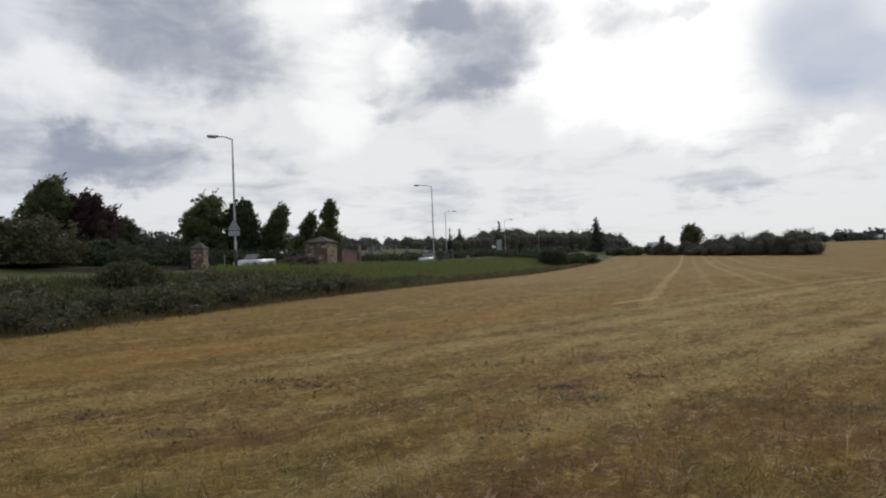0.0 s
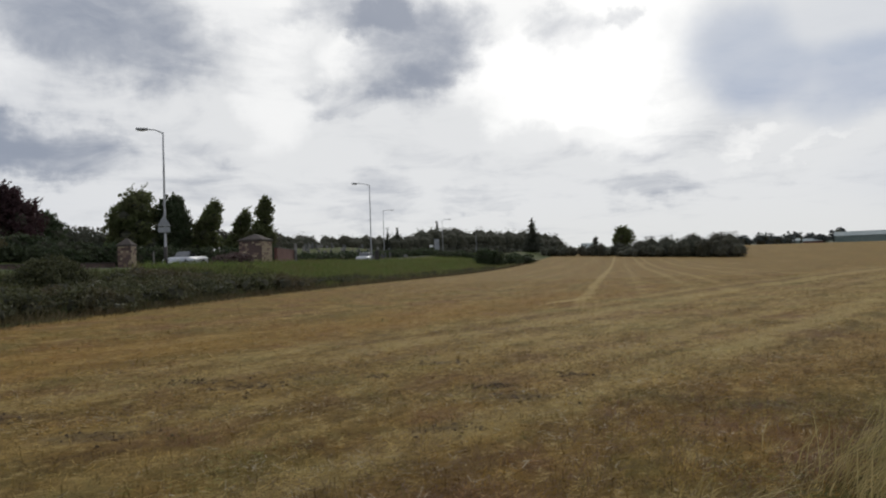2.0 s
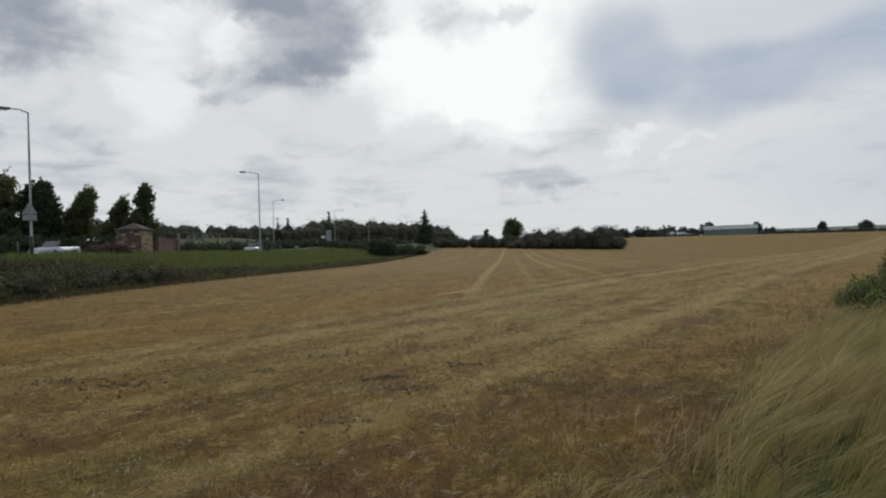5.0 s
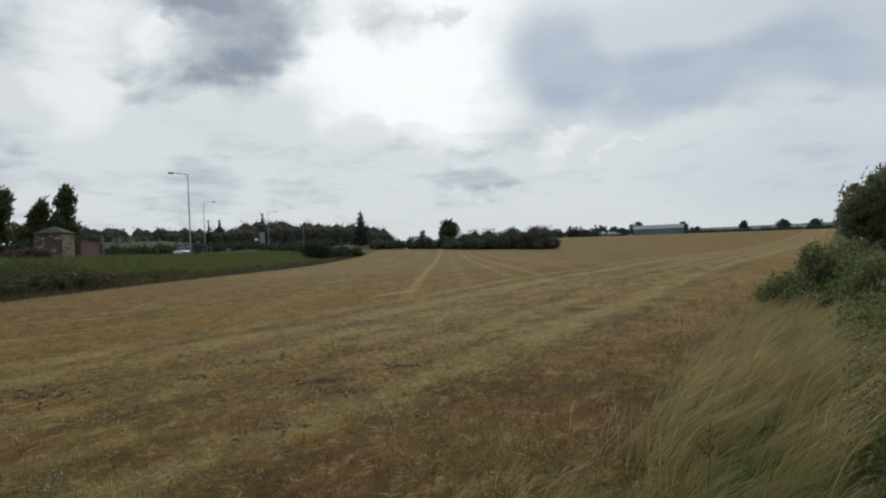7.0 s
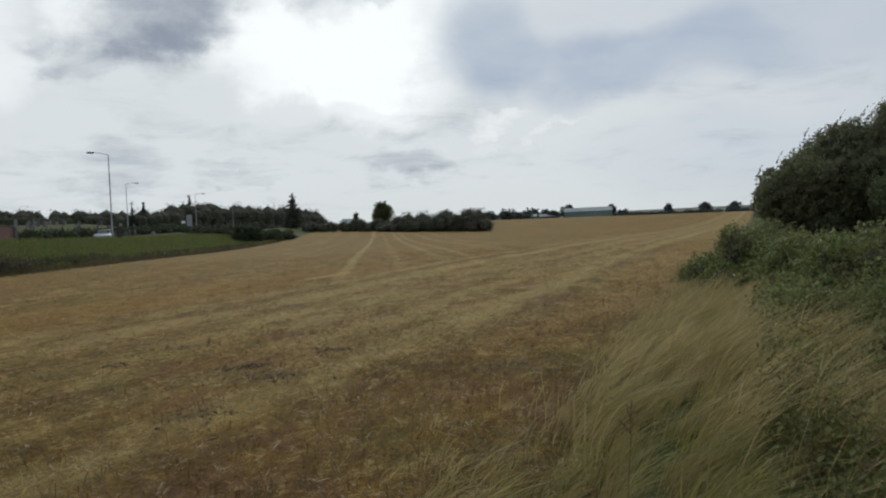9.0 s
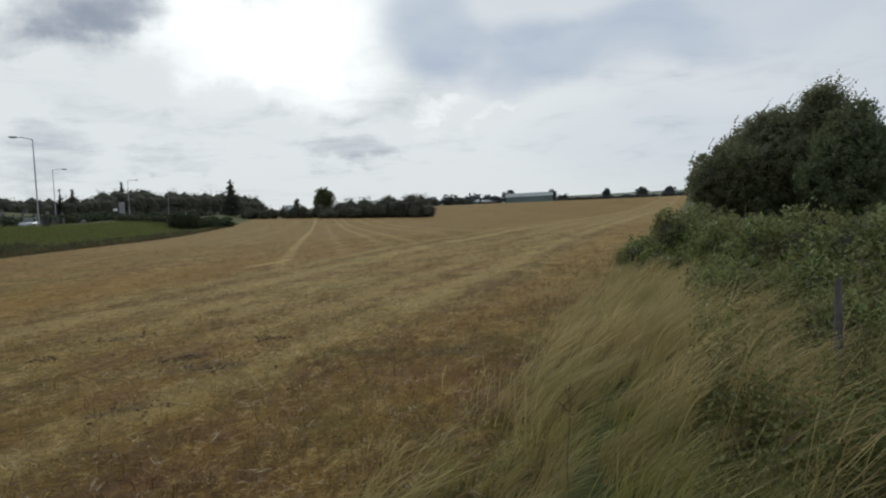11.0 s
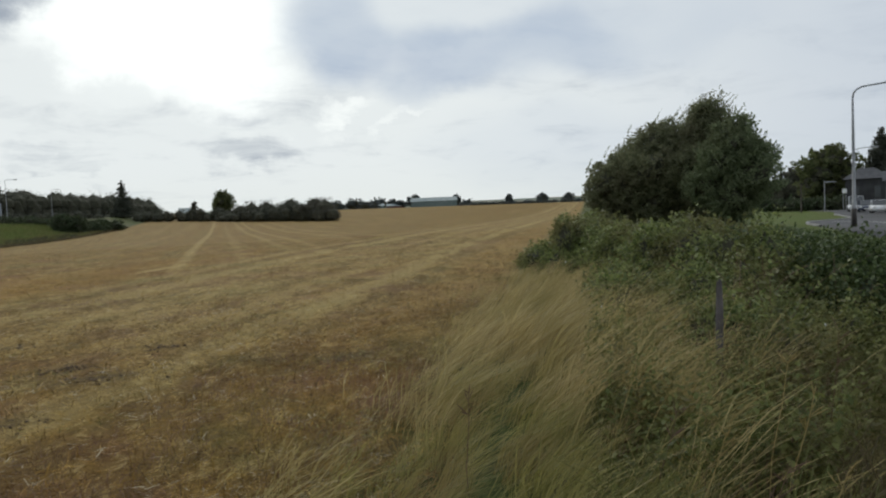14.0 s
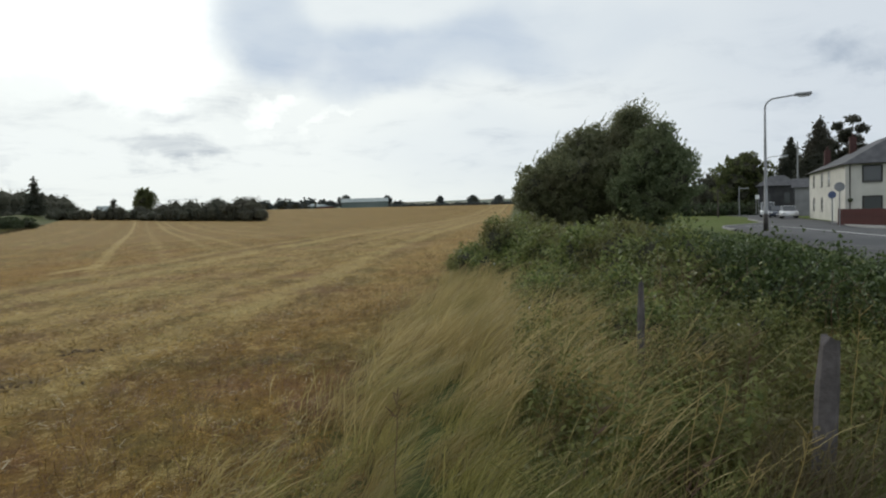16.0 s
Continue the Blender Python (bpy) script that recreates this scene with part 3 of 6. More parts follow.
def crown_blobs(rng, height, width, low, kind, lean=0.0):
    """The lumps of a crown, about the trunk's foot."""
    out = []
    if kind == "round":
        n = 14
        for i in range(n):
            t = (i + 0.5) / n
            z = low + (height - low) * (0.12 + 0.76 * t)
            w = width / 2 * math.sin(math.pi * (0.14 + 0.81 * t)) ** 0.75
            a = i * 2.4 + rng.uniform(-0.4, 0.4)
            q = w * rng.uniform(0.30, 0.62)
            s = w * rng.uniform(0.42, 0.62) + 0.08 * width
            out.append((q * math.cos(a) + lean * t, q * math.sin(a), z, s, s, s * rng.uniform(0.7, 0.95)))
    elif kind == "wind":
        n = 16
        for i in range(n):
            t = (i + 0.5) / n
            z = low + (height - low) * (0.05 + 0.82 * t)
            w = width / 2 * (1 - 0.75 * t ** 1.3) * rng.uniform(0.7, 1.1)
            a = i * 2.4 + rng.uniform(-0.5, 0.5)
            q = w * rng.uniform(0.25, 0.75)
            s = width * rng.uniform(0.10, 0.18) * (1.15 - 0.5 * t)
            out.append((q * math.cos(a) + lean * (t - 0.3) * 1.4, q * math.sin(a), z, s * 1.1, s, s * rng.uniform(0.9, 1.5)))
    elif kind == "spire":
        n = 24
        for i in range(n):
            t = i / (n - 1)
            s = width / 2 * (1.0 - 0.95 * t) * rng.uniform(0.55, 1.25) + 0.015 * width
            out.append((lean * t, 0, low + (height - low) * (0.03 + 0.94 * t), s, s, (height - low) * 0.035))
    elif kind == "cone":
        n = 34
        for i in range(n):
            t = i / (n - 1)
            s = width / 2 * (1.0 - t) ** 0.8 * rng.uniform(0.95, 1.04) + 0.012 * width
            out.append((lean * t, 0, low + (height - low) * (0.02 + 0.97 * t), s, s, (height - low) * 0.03))
    elif kind == "pine":
        n = 12
        for i in range(n):
            t = (i + 0.5) / n
            a = i * 2.4
            w = width / 2 * (1.0 - 0.6 * t) * rng.uniform(0.4, 1.0)
            s = width * rng.uniform(0.13, 0.20) * (1.1 - 0.4 * t)
            out.append((w * math.cos(a), w * math.sin(a), low + (height - low) * (0.08 + 0.86 * t), s, s, s * 0.55))
    return out


def tree(name, az, d, top, width, kind="round", leaf=None, count=5000, size=0.34, low=0.25, lean=0.0, seed=1, label="", category="tree", group="", sink=0.0, tuft=22):
    """A tree on the ground at az, d whose crown reaches to the height `top` above the eye's level, as a slope in degrees."""
    rng = np.random.default_rng(seed)
    x, y = P(az, d)
    z = gz(x, y) - sink
    height = EYE + d * math.tan(radians(top)) - z
    ob = thing(name, x, y, z, az, label, category, group)
    blobs = crown_blobs(rng, height * 0.97, width, low * height, kind, lean)
    bm = bmesh.new()
    r0 = 0.022 * height + 0.05
    tops = (lean * 0.75, 0, height * 0.8)
    tube(bm, [(0, 0, -0.3), (lean * 0.08, 0.0, height * 0.15), (lean * 0.35, 0.05, height * 0.45), tops], [r0 * 1.35, r0, r0 * 0.65, r0 * 0.15], 8)
    for i, b in enumerate(blobs):
        if i % 2 == 0:
            t = max(0.15, min(0.75, (b[2] / height) * 0.7))
            s = Vector((lean * t * 0.8, 0.02, height * t))
            e = Vector(b[:3])
            tube(bm, [s, s.lerp(e, 0.5) + Vector((0, 0, 0.04 * height)), e], [r0 * 0.45, r0 * 0.28, r0 * 0.08], 5)
    part("trunk", bm, BARK, ob, shade=True)
    # dark solid lumps painted as the crown's shaded depth, then tufts of leaves, then shoots that the wind draws out of
    # the crown
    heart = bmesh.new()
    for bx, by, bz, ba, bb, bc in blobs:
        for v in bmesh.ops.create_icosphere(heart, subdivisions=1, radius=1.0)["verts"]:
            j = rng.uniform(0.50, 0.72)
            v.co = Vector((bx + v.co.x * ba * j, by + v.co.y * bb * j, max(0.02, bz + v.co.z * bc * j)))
    tagged(part("shade_core", heart, CORE, ob), kind="stuff")
    blow = np.array([1.0, 0.0, 0.45]) if lean > 0.25 else np.array([0.15, 0.0, 0.5])
    pts = in_blobs(rng, blobs, count // tuft, 0.55)
    pts = clumped(rng, pts, (0.6 * size if kind == "cone" else max(0.026 * width, size * 0.9)), tuft)
    flow = np.repeat(rng.normal(size=(len(pts) // tuft, 3)) * 0.5, tuft, axis=0) + blow * (0.6 if lean > 0.25 else 0.1)
    k = 3 if kind in ("spire", "cone") else max(10, count // 70)
    steps = 16
    tips = in_blobs(rng, blobs, k, 0.85)
    out = tips - np.array([lean * 0.4, 0, height * 0.42])
    out = out / np.linalg.norm(out, axis=1)[:, None] * 0.8 + np.array([0, 0, 0.45])
    reach = min(0.085 * width, 0.34) * rng.uniform(0.3, 1.5, k) ** 1.3
    t = np.linspace(0, 1, steps)[None, :, None] * np.ones((k, 1, 1))
    path = out[:, None] * t + blow * t * t * (0.9 if lean > 0.25 else 0.2)
    shoots = tips[:, None] + path * reach[:, None, None] + rng.normal(size=(k, steps, 3)) * size * (0.95 - 0.70 * t)
    way_on = out[:, None] + 2 * blow * t * (0.9 if lean > 0.25 else 0.2)
    way_on = way_on / np.linalg.norm(way_on, axis=2)[:, :, None]
    pts = np.concatenate([pts, shoots.reshape(-1, 3)])
    flow = np.concatenate([flow, way_on.reshape(-1, 3) * 1.2])
    pts[:, 2] = np.maximum(pts[:, 2], 0.05)
    part("crown", leaf_mesh("crown", pts, size, leaf or LEAF_MID, rng, along=flow), None, ob)
    return ob


# ---- the land ----
def build_ground():
    rad = np.concatenate([[0.0, 1e-4, 0.3], np.geomspace(0.6, 700, 210), np.geomspace(730, 4200, 26)])
    # finer to the front, where the film looks
    az = np.radians(np.concatenate([np.arange(-100, 60, 0.8), np.arange(60, 260, 5.0)]))
    R, A = np.meshgrid(rad[1:], az, indexing="ij")
    X, Y = -R * np.sin(A), R * np.cos(A)
    Z = ground_z(X, Y)
    nr, na = R.shape
    v = np.concatenate([[[0, 0, gz(0, 0)]], np.stack([X, Y, Z], -1).reshape(-1, 3)])
    i, j = np.meshgrid(np.arange(nr - 1), np.arange(na), indexing="ij")
    j2 = (j + 1) % na
    f = np.stack([1 + i * na + j2, 1 + i * na + j, 1 + (i + 1) * na + j, 1 + (i + 1) * na + j2], -1).reshape(-1, 4)
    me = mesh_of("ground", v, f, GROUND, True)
    ob = new("ground", me)
    tagged(ob, "harvested straw stubble field with grassy verges and hills", "field", kind="structure")
    return ob


build_ground()


def strip(name, line, half, mat, lift, label, category, step=1.5, kind="structure", offset=0.0, thick=0.12):
    """A ribbon with a skirt laid on the ground along a line."""
    pts = [Vector((*p, 0)) for p in line]
    halves = half if isinstance(half, (list, tuple)) else [half] * len(pts)
    offs = offset if isinstance(offset, (list, tuple)) else [offset] * len(pts)
    dense, hw, of = [], [], []
    for k in range(len(pts) - 1):
        p0, p1, p2, p3 = pts[max(k - 1, 0)], pts[k], pts[k + 1], pts[min(k + 2, len(pts) - 1)]
        m = max(2, int((p2 - p1).length / step))
        for q in range(m):
            t = q / m
            hw.append(halves[k] + (halves[k + 1] - halves[k]) * t)
            of.append(offs[k] + (offs[k + 1] - offs[k]) * t)
            dense.append(0.5 * (2 * p1 + (p2 - p0) * t + (2 * p0 - 5 * p1 + 4 * p2 - p3) * t * t + (3 * p1 - 3 * p2 + p3 - p0) * t ** 3))
    dense.append(pts[-1])
    hw.append(halves[-1])
    of.append(offs[-1])
    v, f = [], []
    cols = 7
    for k, p in enumerate(dense):
        d = (dense[min(k + 1, len(dense) - 1)] - dense[max(k - 1, 0)]).normalized()
        nrm = Vector((-d.y, d.x, 0))
        for c in range(cols):
            u = of[k] + hw[k] * (2 * c / (cols - 1) - 1)
            q = p + nrm * u
            v.append((q.x, q.y, gz(q.x, q.y) + lift))
        for u in (of[k] - hw[k], of[k] + hw[k]):
            q = p + nrm * u
            v.append((q.x, q.y, gz(q.x, q.y) + lift - thick))
    w = cols + 2
    for k in range(len(dense) - 1):
        a, b = k * w, (k + 1) * w
        for c in range(cols - 1):
            f.append((a + c + 1, a + c, b + c, b + c + 1))
        f.append((a, a + cols, b + cols, b))
        f.append((a + cols + 1, a + cols - 1, b + cols - 1, b + cols + 1))
    ob = new(name, mesh_of(name, v, f, mat))
    return tagged(ob, label, category, kind=kind)


MAIN_ROAD = [(-58, -46), (-38, 6), (-21, 54), (-6, 96), (7, 160), (23, 201), (41, 256), (60, 310)]
strip("main_road", MAIN_ROAD, 3.6, ASPHALT, 0.06, "grey asphalt main road on top of the bank", "road")
LANE = [(4, -22), (16, -6), (32.5, 6.2), (42.1, 13.1), (50, 18.5), (66.4, 24.3), (83.3, 33), (102, 41.5), (118, 54), (126, 68), (130, 84)]
LANE_HALF = [6.2, 6.2, 6.0, 5.4, 4.3, 2.7, 2.7, 3.0, 3.4, 3.4, 3.4]
strip("lane", LANE, LANE_HALF, ASPHALT, 0.05, "grey asphalt lane bending past the houses", "road")
strip("lane_marking", [(28, 3.2), (36.3, 9.5), (44, 14.7), (49.6, 18.4), (51.4, 20.4), (50.9, 22.2)], 0.09, ROAD_PAINT, 0.056, "white painted line along the lane", "road marking", step=0.6, thick=0.004)
strip("kerb", LANE[3:7], 0.07, CONCRETE, 0.13, "pale concrete kerb along the lane", "kerb", offset=[5.5, 4.4, 2.8, 2.8], thick=0.2)
strip("pavement", LANE[1:6], 0.9, CONCRETE, 0.12, "pale grey pavement beside the lane", "pavement", offset=[-6.4, -6.3, -5.8, -4.9, -3.5], thick=0.2)


# ---- street lamps ----
def street_lamp(x, y, height, arm, turn, label, curved=False, boot=0.0, head=0.75):
    z = gz(x, y)
    ob = thing("street_lamp", x, y, z, turn, label, "street lamp", "street lamps")
    part("column", tubed([(0, 0, -0.2), (0, 0, 1.4), (0, 0, 1.42), (0, 0, height * 0.7), (0, 0, height)], [0.11, 0.11, 0.085, 0.07, 0.05], 10), STEEL, ob, shade=True)
    if boot:
        part("base_sleeve", tubed([(0, 0, 0), (0, 0, boot)], [0.135, 0.125], 10), DARK_PAINT, ob, "dark painted base", True)
    if curved:
        pts = [(0, 0, height - 0.05)] + [(0.55 - 0.55 * math.cos(a), 0, height + 0.5 * math.sin(a)) for a in (0.4, 0.8, 1.2, 1.5)] + [(arm, 0, height + 0.58)]
        end = height + 0.58
    else:
        pts = [(0, 0, height - 0.04), (0.12, 0, height), (arm * 0.5, 0, height + 0.16), (arm, 0, height + 0.16)]
        end = height + 0.16
    part("arm", tubed(pts, [0.05] + [0.042] * (len(pts) - 1), 8), STEEL, ob, shade=True)
    lamp = part("lantern", boxed(arm - 0.1, arm + head, -0.13, 0.13, end - 0.06, end + 0.10, 0.05), STEEL, ob)
    part("lens", boxed(arm + 0.08, arm + head - 0.1, -0.10, 0.10, end - 0.13, end - 0.055, 0.03), LAMP_GLASS, lamp)
    return ob


for az, d, top, arm, turn in ((16.65, 55, 10.78, 1.1, 199), (0.75, 94, 6.75, 1.7, 197), (-0.3, 165, 4.6, 1.9, 10), (-5.15, 204, 3.72, 1.9, 10), (-7.9, 260, 3.0, 1.8, 10), (-10.7, 330, 2.15, 1.9, 10)):
    lx, ly = P(az, d)
    street_lamp(lx, ly, EYE + d * math.tan(radians(top)) - gz(lx, ly), arm, turn, "tall galvanised steel street lamp beside the main road", boot=1.5 if d < 60 else 0.0)
street_lamp(*P(-67.85, 42.5), 6.78, 1.55, -68, "grey street lamp with a curved arm and black base", True, 1.0)
street_lamp(*P(-67.9, 88), 7.0, 1.5, -68, "slim grey street lamp further along the lane")

# ---- trees beyond the road ----
tree("tree", 30.4, 86, 7.9, 4.3, "round", LEAF_MID, 22000, 0.17, 0.15, 1.7, 11, "tall green windswept tree behind the hedge")
tree("copper_beech", 27.6, 88, 6.7, 5.4, "round", LEAF_COPPER, 20000, 0.19, 0.08, 0.6, 12, "dark purple copper beech tree behind the hedge")
tree("tree", 25.8, 100, 5.7, 5.4, "wind", LEAF_COPPER, 5000, 0.20, 0.1, 0.7, 13, "small dark purple tree behind the hedge")
tree("tree", 24.7, 130, 4.9, 6.0, "round", LEAF_DARK, 8000, 0.24, 0.1, 0, 14, "dark green tree behind the hedge")
tree("willow", 19.5, 90, 6.75, 5.6, "round", LEAF_MID, 20000, 0.16, 0.02, 1.7, 15, "green windswept willow tree behind the hedge")
tree("tree", 16.2, 90, 6.5, 4.0, "round", LEAF_DARK, 20000, 0.17, 0.03, 0.2, 16, "dense dark green rounded tree behind the hedge")
tree("tree", 13.7, 92, 5.9, 5.4, "wind", LEAF_MID, 12000, 0.15, 0.30, 1.3, 17, "slim green windswept tree behind the hedge")
tree("tree", 11.6, 90, 5.35, 4.6, "wind", LEAF_MID, 12000, 0.15, 0.02, 1.5, 18, "small green windswept tree behind the gate pier")
tree("poplar", 9.6, 90, 6.45, 5.2, "wind", LEAF_MID, 16000, 0.15, 0.06, 0.8, 19, "upright green poplar tree behind the gate pier")
tree("large_shrub", 31.9, 70, 3.3, 9.5, "round", LEAF_SCRUB, 22000, 0.19, 0.0, 0, 20, "large dark green shrub beside the main road", "shrub")
tree("conifer", -12.5, 215, 3.75, 6.4, "spire", LEAF_FAR, 9000, 0.24, 0.0, 0, 21, "tall dark ragged conifer above the wood")
tree("tree", -19.7, 205, 2.8, 6.0, "round", LEAF_MID, 15000, 0.19, 0.05, 0, 22, "round green tree behind the field hedge")
tree("conifer", -17.6, 215, 2.05, 3.4, "spire", LEAF_FAR, 2500, 0.28, 0.0, 0, 23, "small pointed conifer behind the field hedge")


# ---- woods, hedges: leafy bands ----
def band(name, spots, leaf, size, count, label, category, seed, core=True, tuft=14, shell=0.5, kind="stuff", long=1.7, heart=(0.60, 0.78)):
    """A leafy mass of many lumps (x, y, half width, height); added dark cores stand in for the shade inside and keep it
    dense.
    """
    rng = np.random.default_rng(seed)
    blobs = []
    for x, y, w, h in spots:
        z = gz(x, y)
        if h > 2.2 * w and w > 0.8:
            # a tall one has a rounded crown over its body
            blobs.append((x, y, z + h - 1.05 * w, w, w, w))
            blobs.append((x + rng.uniform(-0.5, 0.5) * w, y, z + h - 1.5 * w, w * 0.85, w * 0.85, w * 0.8))
            blobs.append((x, y, z + (h - w) * 0.45, w * 0.9, w * 0.9, (h - w) * 0.6))
        else:
            blobs.append((x, y, z + h * 0.45, w, w, h * 0.55))
    pts = clumped(rng, in_blobs(rng, blobs, count // tuft, shell), max(size * 1.2, 0.13 * float(np.mean([b[3] for b in blobs]))), tuft)
    ob = new(name, leaf_mesh(name, pts, size, leaf, rng, 0.3 if long < 2 else -0.8, long))
    tagged(ob, label, category, kind=kind)
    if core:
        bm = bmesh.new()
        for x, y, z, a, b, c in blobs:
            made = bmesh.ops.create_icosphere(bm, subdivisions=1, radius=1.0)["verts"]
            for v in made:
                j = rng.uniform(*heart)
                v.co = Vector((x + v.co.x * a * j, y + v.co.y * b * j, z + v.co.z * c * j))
        tagged(part("shade_core", bm, CORE, ob), kind="stuff")
    return ob


def row(rng, az0, d0, az1, d1, n, w, h, jitter=1.0, prof=None):
    x0, y0 = P(az0, d0)
    x1, y1 = P(az1, d1)
    out = []
    for i in range(n):
        t = (i + rng.uniform(0, 1)) / n
        hh = h * rng.uniform(0.85, 1.15) * (prof(t) if prof else 1.0)
        out.append((x0 + (x1 - x0) * t + rng.uniform(-jitter, jitter), y0 + (y1 - y0) * t + rng.uniform(-jitter, jitter), w * rng.uniform(0.8, 1.2), hh))
    return out


def skyline(rng, az0, d0, az1, d1, n, w, tops, jitter=1.0, uneven=0.12):
    """Crowns along a line whose tops reach given slopes in degrees, listed by azimuth from right to left."""
    out = []
    for i in range(n):
        t = (i + rng.uniform(0, 1)) / n
        az = az0 + (az1 - az0) * t
        x, y = P(az, d0 + (d1 - d0) * t)
        x, y = x + rng.uniform(-jitter, jitter), y + rng.uniform(-jitter, jitter)
        d = math.hypot(x, y)
        top = np.interp(az, [q[0] for q in tops], [q[1] for q in tops]) + rng.uniform(-uneven, uneven * 0.6)
        out.append((x, y, w * rng.uniform(0.75, 1.25), max(0.6, EYE + d * math.tan(radians(top)) - gz(x, y))))
    return out


def beside(s_off, along):
    """A place s_off metres left of the field's edge, along metres on."""
    return EDGE_P[0] - s_off * EDGE_U[1] + along * EDGE_U[0], EDGE_P[1] + s_off * EDGE_U[0] + along * EDGE_U[1]


g = np.random.default_rng(5)
band("clipped_hedge", row(g, 31, 77, 7.8, 84, 80, 0.9, 2.15, 0.15), LEAF_DARK, 0.16, 40000, "long clipped dark green hedge beyond the road", "hedge", 31)
band("low_hedge", row(g, 30, 73, 22, 76, 24, 0.8, 1.3, 0.25), LEAF_DARK, 0.16, 12000, "low dark green hedge beside the main road", "hedge", 32)
band("roadside_hedge", row(g, 7.2, 106, -4.5, 172, 76, 0.9, 1.55, 0.4), LEAF_DARK, 0.2, 18000, "low dark hedge in front of the cemetery", "hedge", 33)
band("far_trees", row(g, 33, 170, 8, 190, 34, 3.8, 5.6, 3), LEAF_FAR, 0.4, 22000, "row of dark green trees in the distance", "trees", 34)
WOOD_TOPS = [(-15.0, 1.6), (-14.1, 2.35), (-11.8, 2.6), (-10.1, 2.85), (-6.4, 3.1), (-2.9, 3.1), (-2.2, 2.7), (1.8, 2.75), (3.9, 2.75), (9.0, 2.95)]
def lower(tops, by):
    return [(az, top - by) for az, top in tops]


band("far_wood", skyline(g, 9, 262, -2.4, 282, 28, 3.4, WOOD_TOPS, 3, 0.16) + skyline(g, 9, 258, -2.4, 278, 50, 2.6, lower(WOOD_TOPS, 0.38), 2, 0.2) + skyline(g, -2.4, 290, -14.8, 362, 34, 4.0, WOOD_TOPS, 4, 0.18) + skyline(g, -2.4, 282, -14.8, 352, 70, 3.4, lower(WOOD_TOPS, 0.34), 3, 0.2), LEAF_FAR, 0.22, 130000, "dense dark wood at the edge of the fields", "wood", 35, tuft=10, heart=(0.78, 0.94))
for az, d, top, wide, sd in ((-0.6, 272, 3.4, 3.0, 24), (-1.4, 275, 3.3, 2.6, 25), (-4.7, 300, 3.75, 4.2, 26)):
    tree("conifer", az, d, top, wide, "spire", LEAF_FAR, 2600, 0.26, 0.2, 0, sd, "slim dark conifer standing above the wood")
band("wood_edge", skyline(g, -2.2, 268, -14.6, 345, 60, 2.2, [(-15, 1.3), (-2, 1.5)], 2, 0.25), LEAF_FAR, 0.28, 26000, "dark undergrowth along the foot of the wood", "undergrowth", 29, heart=(0.78, 0.94))
COPSE_TOPS = [(-28.7, 1.25), (-28.0, 1.65), (-25.8, 1.85), (-23.1, 1.70), (-20.9, 1.42), (-18.0, 1.25), (-14.6, 1.25)]
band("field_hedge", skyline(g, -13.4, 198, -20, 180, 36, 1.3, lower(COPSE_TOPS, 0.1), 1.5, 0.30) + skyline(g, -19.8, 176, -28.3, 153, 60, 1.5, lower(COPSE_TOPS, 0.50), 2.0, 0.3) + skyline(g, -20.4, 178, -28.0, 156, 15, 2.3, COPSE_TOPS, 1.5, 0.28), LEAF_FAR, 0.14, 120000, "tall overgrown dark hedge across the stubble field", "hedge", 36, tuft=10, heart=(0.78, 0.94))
band("bank_bushes", row(g, -8.3, 122, -9.6, 124, 8, 1.5, 2.7, 0.8) + row(g, -9.6, 125, -11.8, 138, 13, 1.4, 1.9, 0.8) + row(g, -4.2, 124, -8.4, 136, 12, 1.0, 1.2, 0.6), LEAF_DARK, 0.15, 40000, "green bushes at the end of the bank", "bush", 37)
band("verge_scrub", [(*beside(q, al), g.uniform(0.35, 0.85), g.uniform(0.45, 1.15) * (1.0 if q < 4.5 else 0.55)) for al in np.arange(-42, -5, 0.11) for q in [g.uniform(0.6, 9.0)]] + [(*beside(g.uniform(1.0, 3.6), al), g.uniform(0.35, 0.7), g.uniform(0.35, 0.75)) for al in np.arange(-5, 9, 0.35)] + [(*beside(g.uniform(0.6, 2.6), al), g.uniform(0.25, 0.5), g.uniform(0.25, 0.55)) for al in np.arange(9, 60, 0.5)], LEAF_SCRUB, 0.075, 165000, "dark tangled scrub along the foot of the bank", "scrub", 38, tuft=9)
band("bramble_bush", row(g, 25.3, 36, 22.8, 37, 10, 0.7, 1.35, 0.5), LEAF_SCRUB, 0.07, 26000, "dark rounded bramble bush on the bank", "bush", 39)
band("purple_scrub", row(g, 13.0, 60, 10.8, 61, 10, 0.5, 0.8, 0.4), LEAF_HEATH, 0.12, 9000, "reddish purple scrub in front of the gate pier", "scrub", 40)

# the big trees by the lane
tree("large_tree", -57.5, 40, 8.5, 6.2, "wind", LEAF_LANE, 110000, 0.066, 0.03, 0.6, 41, "large dark green bushy tree behind the brambles", tuft=30)
tree("large_tree", -54.4, 41, 6.9, 4.8, "round", LEAF_LANE, 60000, 0.075, 0.03, 0.5, 47, "large dark green bushy tree behind the brambles", tuft=30)
tree("small_tree", -51.4, 42, 4.9, 3.8, "round", LEAF_LANE, 40000, 0.075, 0.03, 0.4, 42, "small dark green bushy tree behind the brambles", tuft=30)
tree("young_tree", -59.9, 37, 7.2, 3.5, "round", LEAF_LIGHT, 54000, 0.072, 0.04, 0.2, 43, "green young tree with silvery leaves behind the brambles", tuft=26)

